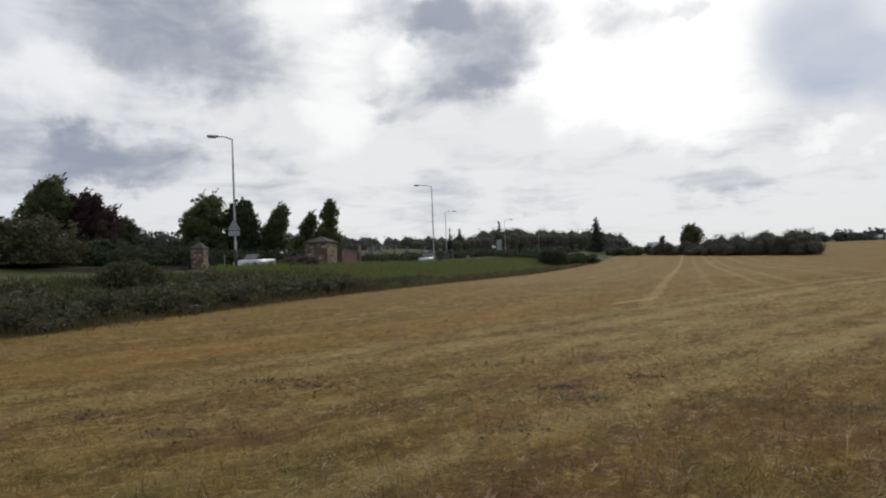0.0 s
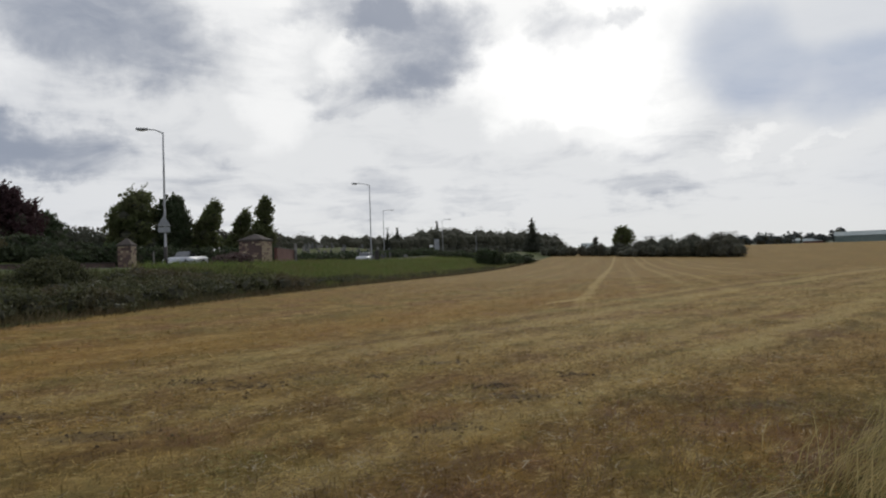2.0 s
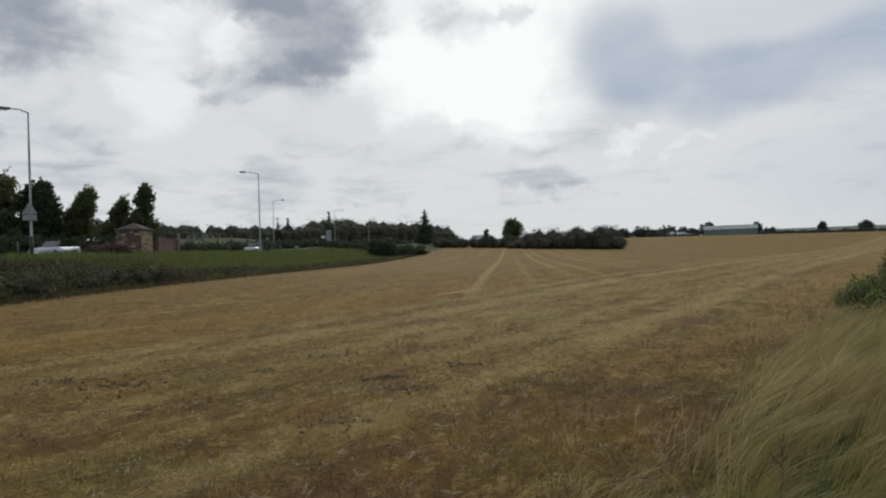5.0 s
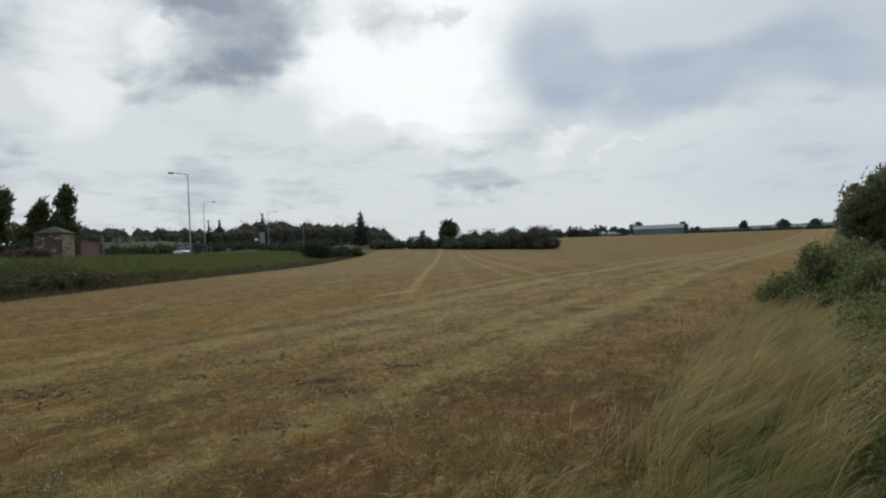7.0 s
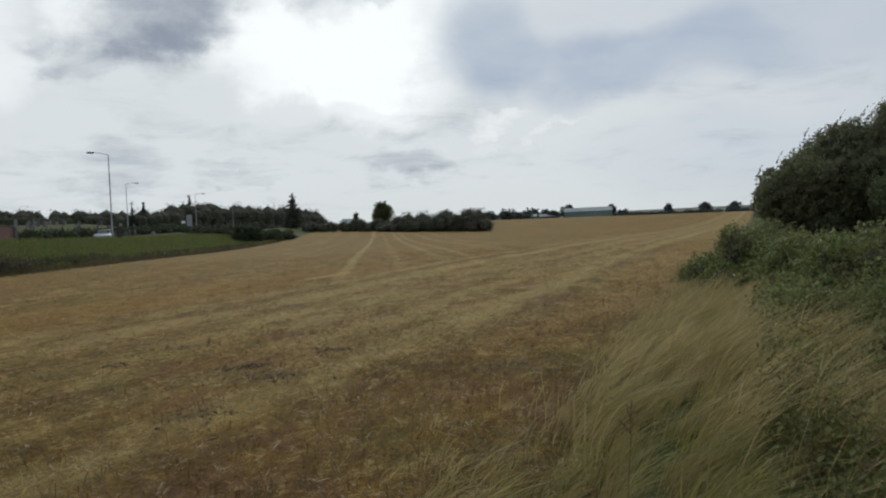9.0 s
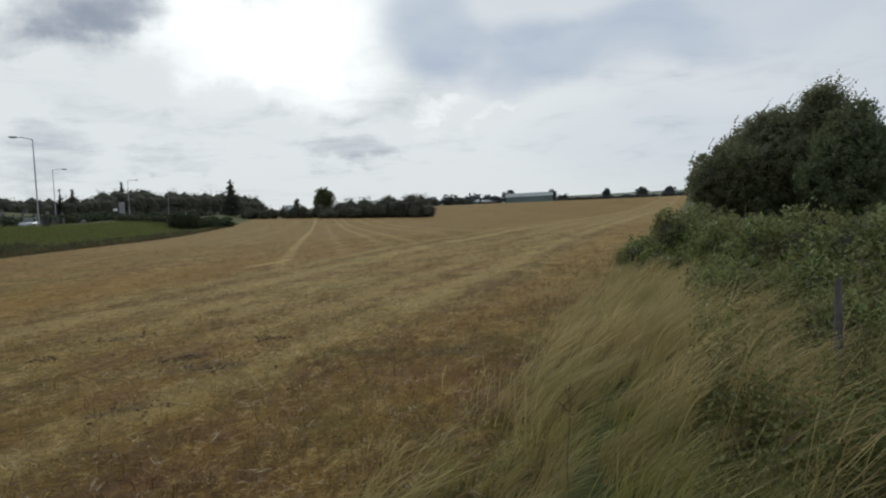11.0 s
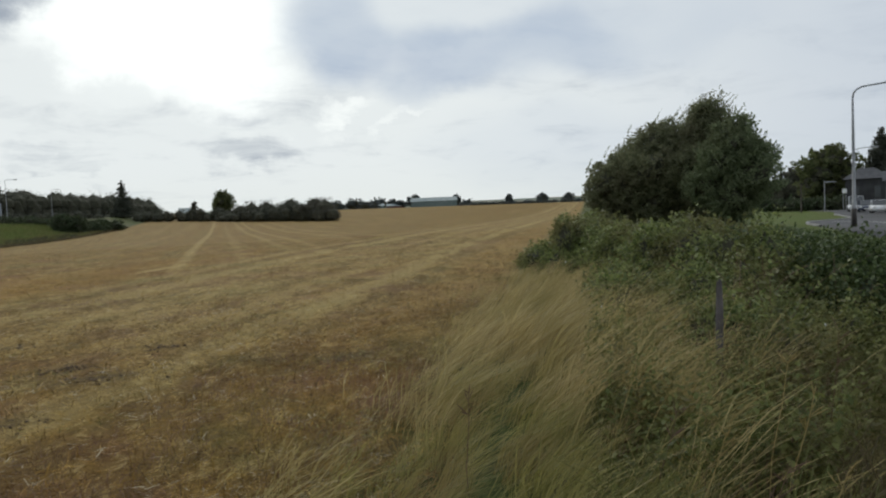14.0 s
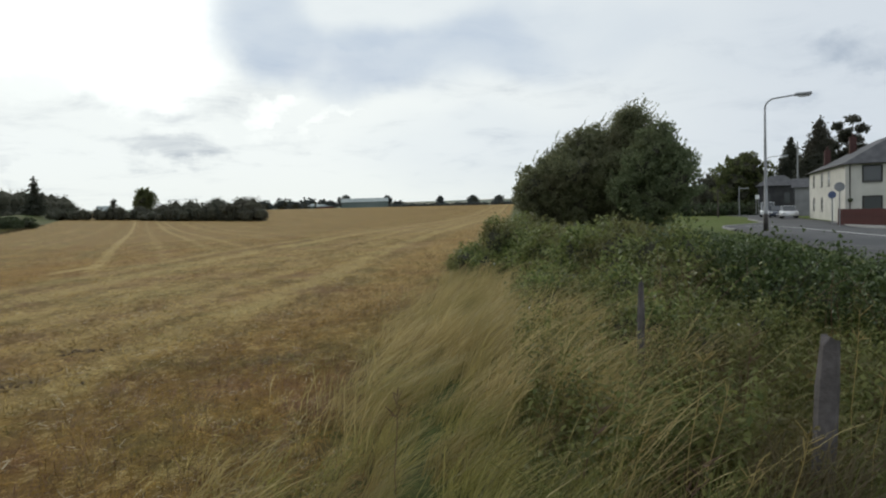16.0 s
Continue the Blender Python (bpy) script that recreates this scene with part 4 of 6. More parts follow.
# brambles along the lane
band("bramble_hedge", [(x, y, w * g.uniform(0.6, 1.35), h * g.uniform(0.6, 1.25)) for x, y, w, h in row(g, -48.6, 17.5, -62, 10.5, 74, 0.5, 1.08, 1.0, lambda t: 0.7 + 0.5 * abs(math.sin(t * 9.0 + 1.0))) + row(g, -51.5, 11.8, -63, 8.4, 30, 0.42, 0.68, 0.9)], LEAF_BRAMBLE, 0.038, 210000, "tangled green bramble hedge beside the field", "brambles", 44, tuft=9)
band("ivy_hedge", [(x, y, w * g.uniform(0.7, 1.2), h * g.uniform(0.8, 1.1)) for x, y, w, h in row(g, -60.5, 14, -80, 9.5, 60, 0.7, 1.06, 0.4, lambda t: 1.08 - 0.16 * t)], LEAF_IVY, 0.038, 150000, "low ivy-green hedge along the lane", "hedge", 45, tuft=9)


def arching_canes(rng, count, az0, az1, d0, d1, rise, leaf, label):
    """Long bramble shoots that rise out of the hedge and arch over, with leaves all along them."""
    bm = bmesh.new()
    pts, flow = [], []
    for i in range(count):
        t = rng.random()
        x, y = P(az0 + (az1 - az0) * t, d0 + (d1 - d0) * t + rng.uniform(-1.2, 1.2))
        z = gz(x, y)
        h = rise * rng.uniform(0.7, 1.25)
        a = rng.uniform(0, 2 * math.pi)
        reach = rng.uniform(0.3, 0.9)
        line = [Vector((x + math.cos(a) * reach * u ** 1.5 + 0.25 * u * u, y + math.sin(a) * reach * u ** 1.5 - 0.2 * u * u, z + h * (1.25 * u - 0.30 * u ** 3))) for u in np.linspace(0, 1, 7)]
        tube(bm, line, [0.006, 0.0055, 0.005, 0.0045, 0.004, 0.003, 0.0015], 4)
        for q in range(26):
            u = rng.uniform(0.35, 1.0) * 6
            k = min(5, int(u))
            c = line[k].lerp(line[k + 1], u - k)
            off = Vector((rng.normal() * 0.035, rng.normal() * 0.035, rng.normal() * 0.02))
            pts.append(c + off)
            flow.append(off * 12)
    ob = new("bramble_canes", leaf_mesh("bramble_canes", np.array(pts), 0.042, leaf, rng, 0.2, 1.5, np.array(flow)))
    tagged(ob, label, "brambles", kind="stuff")
    tagged(part("woody_growth", bm, DRY_WEED, ob), kind="stuff")


def nettles(rng, spots, leaf, label):
    """Upright weeds: a square stem with pairs of drooping leaves that grow smaller upwards."""
    v, f = [], []
    for x, y, h in spots:
        z = gz(x, y)
        lean = Vector((rng.uniform(0.0, 0.30), rng.uniform(-0.25, 0.05), 0))
        turn = rng.uniform(0, 3.1)
        up = Vector((0, 0, h))
        base = Vector((x, y, z))
        w = 0.004
        k = len(v)
        v += [base + Vector((-w, 0, -0.02)), base + Vector((w, 0, -0.02)), base + up + lean * h + Vector((w * 0.4, 0, 0)), base + up + lean * h - Vector((w * 0.4, 0, 0))]
        f.append((k, k + 1, k + 2, k + 3))
        n = int(h / 0.07)
        for i in range(2, n):
            u = i / n
            c = base + up * u + lean * h * u * u
            size = 0.10 * (1.1 - 0.75 * u) * rng.uniform(0.7, 1.3)
            for side in (0, math.pi):
                a = turn + side + i * 1.57 + rng.uniform(-0.3, 0.3)
                d = Vector((math.cos(a), math.sin(a), -0.25 + rng.uniform(-0.3, 0.35)))
                o = Vector((-math.sin(a), math.cos(a), rng.uniform(-0.2, 0.2))) * size * 0.26
                k = len(v)
                v += [c, c + d * size * 0.45 + o, c + d * size + Vector((0, 0, -0.25 * size)), c + d * size * 0.45 - o]
                f.append((k, k + 1, k + 2, k + 3))
    ob = new("tall_weeds", mesh_of("tall_weeds", v, f, leaf))
    tagged(ob, label, "weeds", kind="stuff")


wr = np.random.default_rng(91)
arching_canes(wr, 120, -49, -63, 16.0, 9.5, 1.1, LEAF_BRAMBLE, "arching bramble canes above the hedge")
arching_canes(wr, 60, -61, -80, 12.5, 8.5, 1.0, LEAF_IVY, "arching green shoots above the low hedge")
stands = np.array([P(wr.uniform(-76, -49), wr.uniform(4.8, 10.5)) for i in range(1700)])
stands = stands[patchy(stands[:, 0], stands[:, 1], 1.0, 81) > 0.12]
nettles(wr, [(x, y, wr.uniform(0.45, 0.95)) for x, y in stands], LEAF_WEED, "tall yellow-green weeds in front of the hedge")


# ---- long grass by the fence, stubble ----
def blades(name, xy, height, width, mat, rng, label, category, bend=(0.0, 0.0), spread=0.25, plume=0.0, tuft=0.35, grow=1.0):
    """Grass blades: three-step ribbons that the wind bends, tuft by tuft; a plume is a wider seed head."""
    k = len(xy)
    z = ground_z(xy[:, 0], xy[:, 1])
    h = height * grow * rng.uniform(0.55, 1.2, k)
    a = rng.uniform(0, 2 * math.pi, k)
    side = np.stack([np.cos(a), np.sin(a), np.zeros(k)], 1) * (width * rng.uniform(0.6, 1.3, k))[:, None]
    tx, ty = patchy(xy[:, 0], xy[:, 1], 0.55, 31), patchy(xy[:, 0], xy[:, 1], 0.55, 32)
    lean = np.stack([bend[0] + tuft * tx + spread * rng.normal(size=k), bend[1] + tuft * ty + spread * rng.normal(size=k), np.zeros(k)], 1)
    h = h * np.clip(1.0 + 0.35 * patchy(xy[:, 0], xy[:, 1], 0.8, 33), 0.45, 1.5)
    base = np.stack([xy[:, 0], xy[:, 1], z - 0.02], 1)
    v = []
    for t, w in ((0.0, 1.0), (0.45, 0.85), (0.8, 0.55 + plume), (1.0, 0.08 + 0.3 * plume)):
        c = base + lean * (h * t * t)[:, None] + np.array([0, 0, 1.0]) * (h * (t - 0.18 * t * t))[:, None]
        v += [c - side * w * 0.5, c + side * w * 0.5]
    v = np.stack(v, 1).reshape(-1, 3)
    o = np.arange(k)[:, None] * 8
    f = np.concatenate([np.stack([o + 2 * q, o + 2 * q + 1, o + 2 * q + 3, o + 2 * q + 2], -1).reshape(k, 4) for q in range(3)])
    ob = new(name, mesh_of(name, v, f, mat))
    return tagged(ob, label, category, kind="stuff")


def scatter(rng, count, x0, x1, y0, y1, keep):
    p = np.stack([rng.uniform(x0, x1, count), rng.uniform(y0, y1, count)], 1)
    return p[keep(p[:, 0], p[:, 1])]


def straws(name, xy, length, width, mat, rng, label, category, flat=0.5):
    """Short stiff straws, some standing and some lying, each one thin leaf."""
    k = len(xy)
    z = ground_z(xy[:, 0], xy[:, 1])
    a = rng.uniform(0, 2 * math.pi, k)
    tilt = np.where(rng.random(k) < flat, rng.uniform(1.2, 1.55, k), rng.uniform(0.0, 0.5, k))
    ln = length * rng.uniform(0.5, 1.4, k)
    up = np.stack([np.cos(a) * np.sin(tilt), np.sin(a) * np.sin(tilt), np.cos(tilt)], 1) * ln[:, None]
    b = rng.uniform(0, 2 * math.pi, k)
    side = np.stack([np.cos(b), np.sin(b), 0.3 * np.sin(3 * b)], 1) * (width * rng.uniform(0.6, 1.3, k))[:, None]
    base = np.stack([xy[:, 0], xy[:, 1], z + np.where(tilt > 1, rng.uniform(0.01, 0.06, k), -0.01)], 1)
    v = np.stack([base - side / 2, base + side / 2, base + up + side * 0.35, base + up - side * 0.35], 1).reshape(-1, 3)
    ob = new(name, mesh_of(name, v, np.arange(4 * k).reshape(k, 4), mat))
    return tagged(ob, label, category, kind="stuff")


def clods(spots, rng):
    """Crumbled dark soil where the field is bare."""
    bm = bmesh.new()
    for az, d, w, count in spots:
        cx, cy = P(az, d)
        for i in range(count):
            x, y = cx + rng.normal(0, w), cy + rng.normal(0, w * 0.6)
            r = rng.uniform(0.008, 0.026)
            for v in bmesh.ops.create_icosphere(bm, subdivisions=1, radius=r)["verts"]:
                v.co = Vector((x + v.co.x * rng.uniform(0.7, 1.4), y + v.co.y * rng.uniform(0.7, 1.4), gz(x, y) + r * 0.4 + v.co.z * rng.uniform(0.5, 1.0)))
    ob = part("soil_clods", bm, SOIL)
    tagged(ob, "crumbled dark brown soil clods among the stubble", "soil", kind="stuff")


def grass_and_stubble():
    rng = np.random.default_rng(77)
    r_of = right_of_lane
    RIGHTWARD = (0.52, -0.46)
    d_of = lambda x, y: np.hypot(x, y)
    pts = scatter(rng, 360000, 1.0, 20, -1, 20, lambda x, y: (r_of(x, y) > 0.35 + 0.35 * patchy(x, y, 1.6, 3) + rng.normal(0, 0.2, x.shape)) & (r_of(x, y) < 4.0) & (d_of(x, y) > 1.8) & (rng.random(x.shape) < np.clip(2.6 - r_of(x, y) * 0.65, 0, 1)) & (rng.random(x.shape) < np.clip(7.0 / d_of(x, y), 0.2, 1)) & (patchy(x, y, 0.6, 9) > -0.2))
    m = patchy(pts[:, 0], pts[:, 1], 1.8, 4) + rng.normal(0, 0.3, len(pts)) + np.clip(6.2 - d_of(pts[:, 0], pts[:, 1]), -1, 1.2) * 0.75
    dry = (m < 0.35) & (d_of(pts[:, 0], pts[:, 1]) > 4.0 + rng.normal(0, 0.4, len(pts))) & (r_of(pts[:, 0], pts[:, 1]) < 3.3 + 0.9 * patchy(pts[:, 0], pts[:, 1], 1.2, 23))
    rise = np.clip(0.42 + 0.42 * r_of(pts[:, 0], pts[:, 1]), 0.4, 1.0)
    blades("long_grass", pts[dry], 0.78, 0.0058, STRAW, rng, "long dry golden grass along the field edge", "grass", RIGHTWARD, 0.20, 0.7, 0.45, grow=rise[dry])
    low = (m >= 0.35) | (~dry & (r_of(pts[:, 0], pts[:, 1]) < 2.4))
    blades("green_grass", pts[low], 0.46, 0.007, GRASS, rng, "long green grass at the field edge", "grass", (0.55, -0.5), 0.25, grow=rise[low])
    pts = scatter(rng, 110000, 1, 13, -5, 11, lambda x, y: (r_of(x, y) > 2.2) & (d_of(x, y) > 1.8) & (d_of(x, y) < 12) & (rng.random(x.shape) < np.clip(6.0 / d_of(x, y), 0.3, 1)))
    m = patchy(pts[:, 0], pts[:, 1], 1.0, 5) + rng.normal(0, 0.3, len(pts))
    blades("mixed_grass", pts[m < 0.25], 0.50, 0.0085, GRASS_NEAR, rng, "mixed green grass beside the fence", "grass", (0.2, -0.17), 0.45, 0.0, 0.6)
    blades("dry_weeds", pts[m >= 0.80], 0.50, 0.0055, DRY_WEED, rng, "brown dry weeds among the grass", "weeds", (0.25, -0.2), 0.45)
    blades("pale_grass", pts[(m >= 0.40) & (m < 0.455) & (d_of(pts[:, 0], pts[:, 1]) > 3.6)], 0.54, 0.0046, STRAW, rng, "pale dry grass stems beside the fence", "grass", (0.40, -0.32), 0.28, 0.4, 0.5)
    # low bramble shoots and broad-leaved weeds through the grass
    spots = [(x, y, rng.uniform(0.10, 0.30), rng.uniform(0.25, 0.8)) for x, y in scatter(rng, 3300, 2, 13, -4, 10, lambda x, y: (r_of(x, y) > 2.1 + 0.6 * rng.random(x.shape)) & (d_of(x, y) > 3.6) & (d_of(x, y) < 12) & (patchy(x, y, 0.9, 6) > 0.15))]
    band("bramble_shoots", spots, WEEDS, 0.024, 80000, "low bramble shoots and weeds growing through the grass", "brambles", 46, core=False, tuft=7, long=1.9)
    # thin dry grass where the long grass gives way to the stubble
    q = scatter(rng, 60000, -1, 18, 0, 19, lambda x, y: (r_of(x, y) > -1.3) & (r_of(x, y) < 1.1) & (d_of(x, y) > 2.0) & (rng.random(x.shape) < 0.10 + 0.35 * np.clip((r_of(x, y) + 1.3) / 2.4, 0, 1)) & (patchy(x, y, 1.3, 21) > -0.3))
    blades("dry_weeds", q, 0.24, 0.006, STRAW_DULL, rng, "thin brown grass at the edge of the stubble", "grass", (0.2, -0.1), 0.5)
    # brown dead stems round the feet of the posts
    for az, d, count, h in ((-71.2, 4.35, 170, 0.60), (-70.0, 4.6, 110, 0.60), (-73.2, 4.5, 110, 0.55), (-59.4, 6.6, 200, 0.60), (-58.3, 7.0, 150, 0.66), (-60.6, 6.9, 130, 0.60)):
        cx, cy = P(az, d)
        q = np.stack([rng.normal(cx, 0.16, count), rng.normal(cy, 0.16, count)], 1)
        blades("dead_stems", q, h, 0.005, STRAW_DULL, rng, "brown dead stems round a fence post", "weeds", (0.3, -0.22), 0.25, 0.8)
    # bindweed flowers in the hedge
    q = np.array([(x, y, gz(x, y) + rng.uniform(0.5, 1.15)) for x, y in [P(rng.uniform(-75, -47), rng.uniform(7.5, 12.5)) for _ in range(11)]])
    ob = new("bindweed_flowers", leaf_mesh("bindweed_flowers", q, 0.028, PETAL, rng, 0.0, 1.0))
    tagged(ob, "small white bindweed flowers in the brambles", "flowers", kind="stuff")
    # rough grass on the bank, dead grass at its foot
    q = np.array([beside(*p) for p in zip(rng.uniform(1.0, 10.0, 34000), rng.uniform(-40, 4, 34000))])
    straws("bank_grass", q, 0.34, 0.035, GRASS_BANK, rng, "rough dark green grass on the road bank", "grass", 0.1)
    q = np.array([beside(*p) for p in zip(rng.uniform(0.6, 10.5, 44000), rng.uniform(-4, 112, 44000))])
    straws("bank_grass", q, 0.34, 0.035, GRASS_MID, rng, "rough green and brown grass on the road bank", "grass", 0.1)
    q = np.array([beside(*p) for p in zip(rng.uniform(1.0, 13.5, 60000), rng.uniform(-6, 112, 60000))])
    up = left_of_edge(q[:, 0], q[:, 1]) + 2.2 * patchy(q[:, 0], q[:, 1], 3.0, 52) + 0.8 * patchy(q[:, 0], q[:, 1], 0.9, 53)
    blades("bank_tufts", q[up > 4.6], 0.50, 0.036, GRASS_LUSH, rng, "lush green tufts of grass on the road bank", "grass", (0.3, -0.1), 0.35)
    blades("bank_tufts", q[up < 2.2], 0.55, 0.030, STRAW_DULL, rng, "brown seeding tufts of grass on the road bank", "grass", (0.3, -0.1), 0.35)
    q = np.array([beside(*p) for p in zip(rng.normal(0.3, 0.45, 16000), rng.uniform(-40, 110, 16000))])
    blades("verge_grass", q, 0.36, 0.02, STRAW_DULL, rng, "dead brown grass along the foot of the bank", "grass", (0.2, 0.0), 0.3)
    q = np.array([beside(*p) for p in zip(rng.normal(14.2, 0.7, 9000), rng.uniform(9, 75, 9000))])
    q = q[patchy(q[:, 0], q[:, 1], 2.2, 51) > -0.5]
    blades("verge_grass", q, 0.62, 0.030, GRASS_MID, rng, "long green grass along the top of the bank", "grass", (0.2, 0.0), 0.3)
    # stubble, thinning with distance
    n = 340000
    r = 1.6 + 44 * rng.random(n) ** 1.7
    a = np.radians(rng.uniform(-66, 42, n))
    x, y = -r * np.sin(a), r * np.cos(a)
    ok = (r_of(x, y) < 1.2) & (left_of_edge(x, y) < 0) & (patchy(x, y, 0.7, 8) > -0.6 - rng.random(n)) & (rng.random(n) < np.where(r > 14, 0.55, 1.0))
    p = np.stack([x, y], 1)
    close = r < 9
    straws("straw_stubble", p[ok & close], 0.095, 0.0075, STUBBLE, rng, "short cut straw stubble and chaff on the field", "stubble", 0.93)
    straws("straw_stubble", p[ok & ~close], 0.085, 0.012, STUBBLE, rng, "short cut straw stubble and chaff on the field", "stubble", 0.985)
    # pale loose straw left in wisps
    n = 150000
    r = 2.2 + 16 * rng.random(n) ** 1.3
    a = np.radians(rng.uniform(-66, 42, n))
    x, y = -r * np.sin(a), r * np.cos(a)
    wisp = patchy(x, y, 0.5, 41) + 0.8 * patchy(x, y, 2.6, 42) + 0.25 * np.clip(r_of(x, y) + 6, -6, 6) / 6
    ok = (r_of(x, y) < 0.9) & (left_of_edge(x, y) < 0) & (wisp > 0.35) & (rng.random(n) < 0.16 + 0.25 * np.clip(wisp - 0.6, 0, 1))
    straws("loose_straw", np.stack([x, y], 1)[ok], 0.085, 0.008, STRAW_PALE, rng, "pale loose straw lying in wisps on the stubble", "straw", 0.99)
    # weeds that come up in patches of the stubble
    n = 90000
    r = 1.8 + 20 * rng.random(n) ** 1.2
    a = np.radians(rng.uniform(-66, 42, n))
    x, y = -r * np.sin(a), r * np.cos(a)
    pg, pr = patchy(x, y, 2.6, 12) + rng.normal(0, 0.2, n), patchy(x, y, 3.2, 14) + rng.normal(0, 0.2, n)
    inside = r_of(x, y) < 0.4
    p = np.stack([x, y], 1)
    straws("green_weeds", p[inside & (pg > 0.65)], 0.075, 0.010, GRASS, rng, "low green weeds growing in the stubble", "weeds", 0.98)
    straws("red_weeds", p[inside & (pr > 0.65) & (pg < 0.6)], 0.085, 0.007, DRY_WEED, rng, "low reddish dry weeds in the stubble", "weeds", 0.98)
    # rows of uncut tufts and low green growth that stand up a little
    q = scatter(rng, 150000, -14, 16, 2, 24, lambda x, y: (r_of(x, y) < 0.3) & (left_of_edge(x, y) < -0.5) & (d_of(x, y) > 2.2) & (patchy(x, y, 0.55, 71) + 0.7 * patchy(x, y, 2.4, 72) > 0.55) & (rng.random(x.shape) < np.clip(9.0 / d_of(x, y), 0.3, 1)))
    tint = patchy(q[:, 0], q[:, 1], 1.9, 73) + rng.normal(0, 0.25, len(q))
    blades("straw_tufts", q[tint > -0.1], 0.10, 0.006, STUBBLE, rng, "short tufts of standing straw in the stubble", "stubble", (0.15, -0.1), 0.7)
    blades("green_tufts", q[tint < -0.35], 0.11, 0.006, GRASS_NEAR, rng, "low olive green tufts growing in the stubble", "weeds", (0.2, -0.15), 0.7)
    # a stand of reddish weeds between the stubble and the long grass
    q = scatter(rng, 60000, 0, 9, 2, 12, lambda x, y: (r_of(x, y) > -2.3 + 0.5 * patchy(x, y, 1.2, 61)) & (r_of(x, y) < 0.5) & (d_of(x, y) > 3.2) & (d_of(x, y) < 9.5) & (patchy(x, y, 0.8, 62) > -0.2) & (rng.random(x.shape) < 0.55))
    blades("red_weeds", q, 0.15, 0.005, RED_WEED, rng, "low reddish brown weeds at the edge of the stubble", "weeds", (0.25, -0.2), 0.6)
    clods([(10.9, 11.1, 0.40, 60), (14.6, 11.9, 0.32, 36), (-9.1, 10.2, 0.18, 50), (-4.6, 12.4, 0.28, 26), (-15.8, 11.0, 0.20, 24), (0.5, 11.4, 0.18, 20), (-5.0, 7.8, 0.25, 26), (21.5, 8.8, 0.5, 34), (-11.0, 9.4, 0.35, 22), (27, 10.5, 0.4, 20)], rng)


grass_and_stubble()


# ---- stone gate piers and walls by the road ----
def coursed_stones(parent, x0, x1, y0, y1, z0, z1, rng, mats, course=0.21, gap=0.016):
    """Squared stones in courses on the faces of a pier; face 1 is coloured as if lit."""
    z = z0
    shared = {}
    while z < z1 - 0.05:
        h = min(course * rng.uniform(0.85, 1.15), z1 - z)
        for face in range(4):
            a0, a1 = (x0, x1) if face in (0, 2) else (y0, y1)
            a = a0
            while a < a1 - 0.02:
                w = min(rng.uniform(0.18, 0.42), a1 - a)
                if a1 - a - w < 0.15:
                    w = a1 - a
                key = (round(w, 1), int(rng.integers(6)), face == 1)
                if key not in shared:
                    bm = boxed(-0.5, 0.5, -0.04, 0.04, -0.5, 0.5)
                    me = bpy.data.meshes.new("stone")
                    bm.to_mesh(me)
                    bm.free()
                    # mostly pale stone on face 1: its side light is put into the colour
                    me.materials.append(mats[int(rng.integers(len(mats)))] if face != 1 or len(shared) % 3 == 0 else SANDSTONE_PALE)
                    shared[key] = me
                st = new("stone", shared[key])
                st.parent = parent
                c, zc = a + w / 2, z + h / 2
                out = rng.uniform(-0.012, 0.02)
                m = {0: pose(c, y0 - out, zc), 2: pose(c, y1 + out, zc), 1: pose(x1 + out, c, zc, 0, 0, 90), 3: pose(x0 - out, c, zc, 0, 0, 90)}[face]
                st.matrix_basis = m @ Matrix.Diagonal((w - gap, 1, h - gap, 1))
                a += w
        z += h


def cap(bm, x0, x1, y0, y1, z0, z1, over, rise):
    """A slab with a hipped top."""
    box(bm, x0 - over, x1 + over, y0 - over, y1 + over, z0, z1)
    cx, cy = (x0 + x1) / 2, (y0 + y1) / 2
    half = max(0.0, (x1 - x0) - (y1 - y0)) / 2
    base = [bm.verts.new(p) for p in ((x0 - over * 0.6, y0 - over * 0.6, z1), (x1 + over * 0.6, y0 - over * 0.6, z1), (x1 + over * 0.6, y1 + over * 0.6, z1), (x0 - over * 0.6, y1 + over * 0.6, z1))]
    r0, r1 = bm.verts.new((cx - half - 0.02, cy, z1 + rise)), bm.verts.new((cx + half + 0.02, cy, z1 + rise))
    for f in ((base[0], base[1], r1, r0), (base[2], base[3], r0, r1), (base[1], base[2], r1), (base[3], base[0], r0)):
        bm.faces.new(f)
    return bm


def gate_pier(az, d, w, depth, top, rise, turn, label, seed):
    rng = np.random.default_rng(seed)
    x, y = P(az, d)
    z = gz(x, y)
    h = EYE + d * math.tan(radians(top)) - z
    ob = thing("gate_pier", x, y, z, turn, label, "gate pier", "stone gate piers")
    part("core", boxed(-w / 2, w / 2, -depth / 2, depth / 2, -0.3, h), SANDSTONE_DARK, ob)
    coursed_stones(ob, -w / 2, w / 2, -depth / 2, depth / 2, 0, h, rng, (SANDSTONE_DARK, SANDSTONE, SANDSTONE_DARK, SANDSTONE_DARK, SANDSTONE, SANDSTONE_PALE, SANDSTONE_DARK))
    part("cap", cap(bmesh.new(), -w / 2, w / 2, -depth / 2, depth / 2, h, h + 0.16, 0.12, rise), COPING, ob, "dark weathered coping stone")
    return ob


gate_pier(19.35, 69, 1.15, 1.1, 2.16, 0.6, -4, "square stone gate pier with a pointed cap beside the road", 51)
gate_pier(9.95, 67, 2.2, 2.1, 2.36, 0.55, -16, "broad stone gate pier with a hipped cap beside the road", 52)


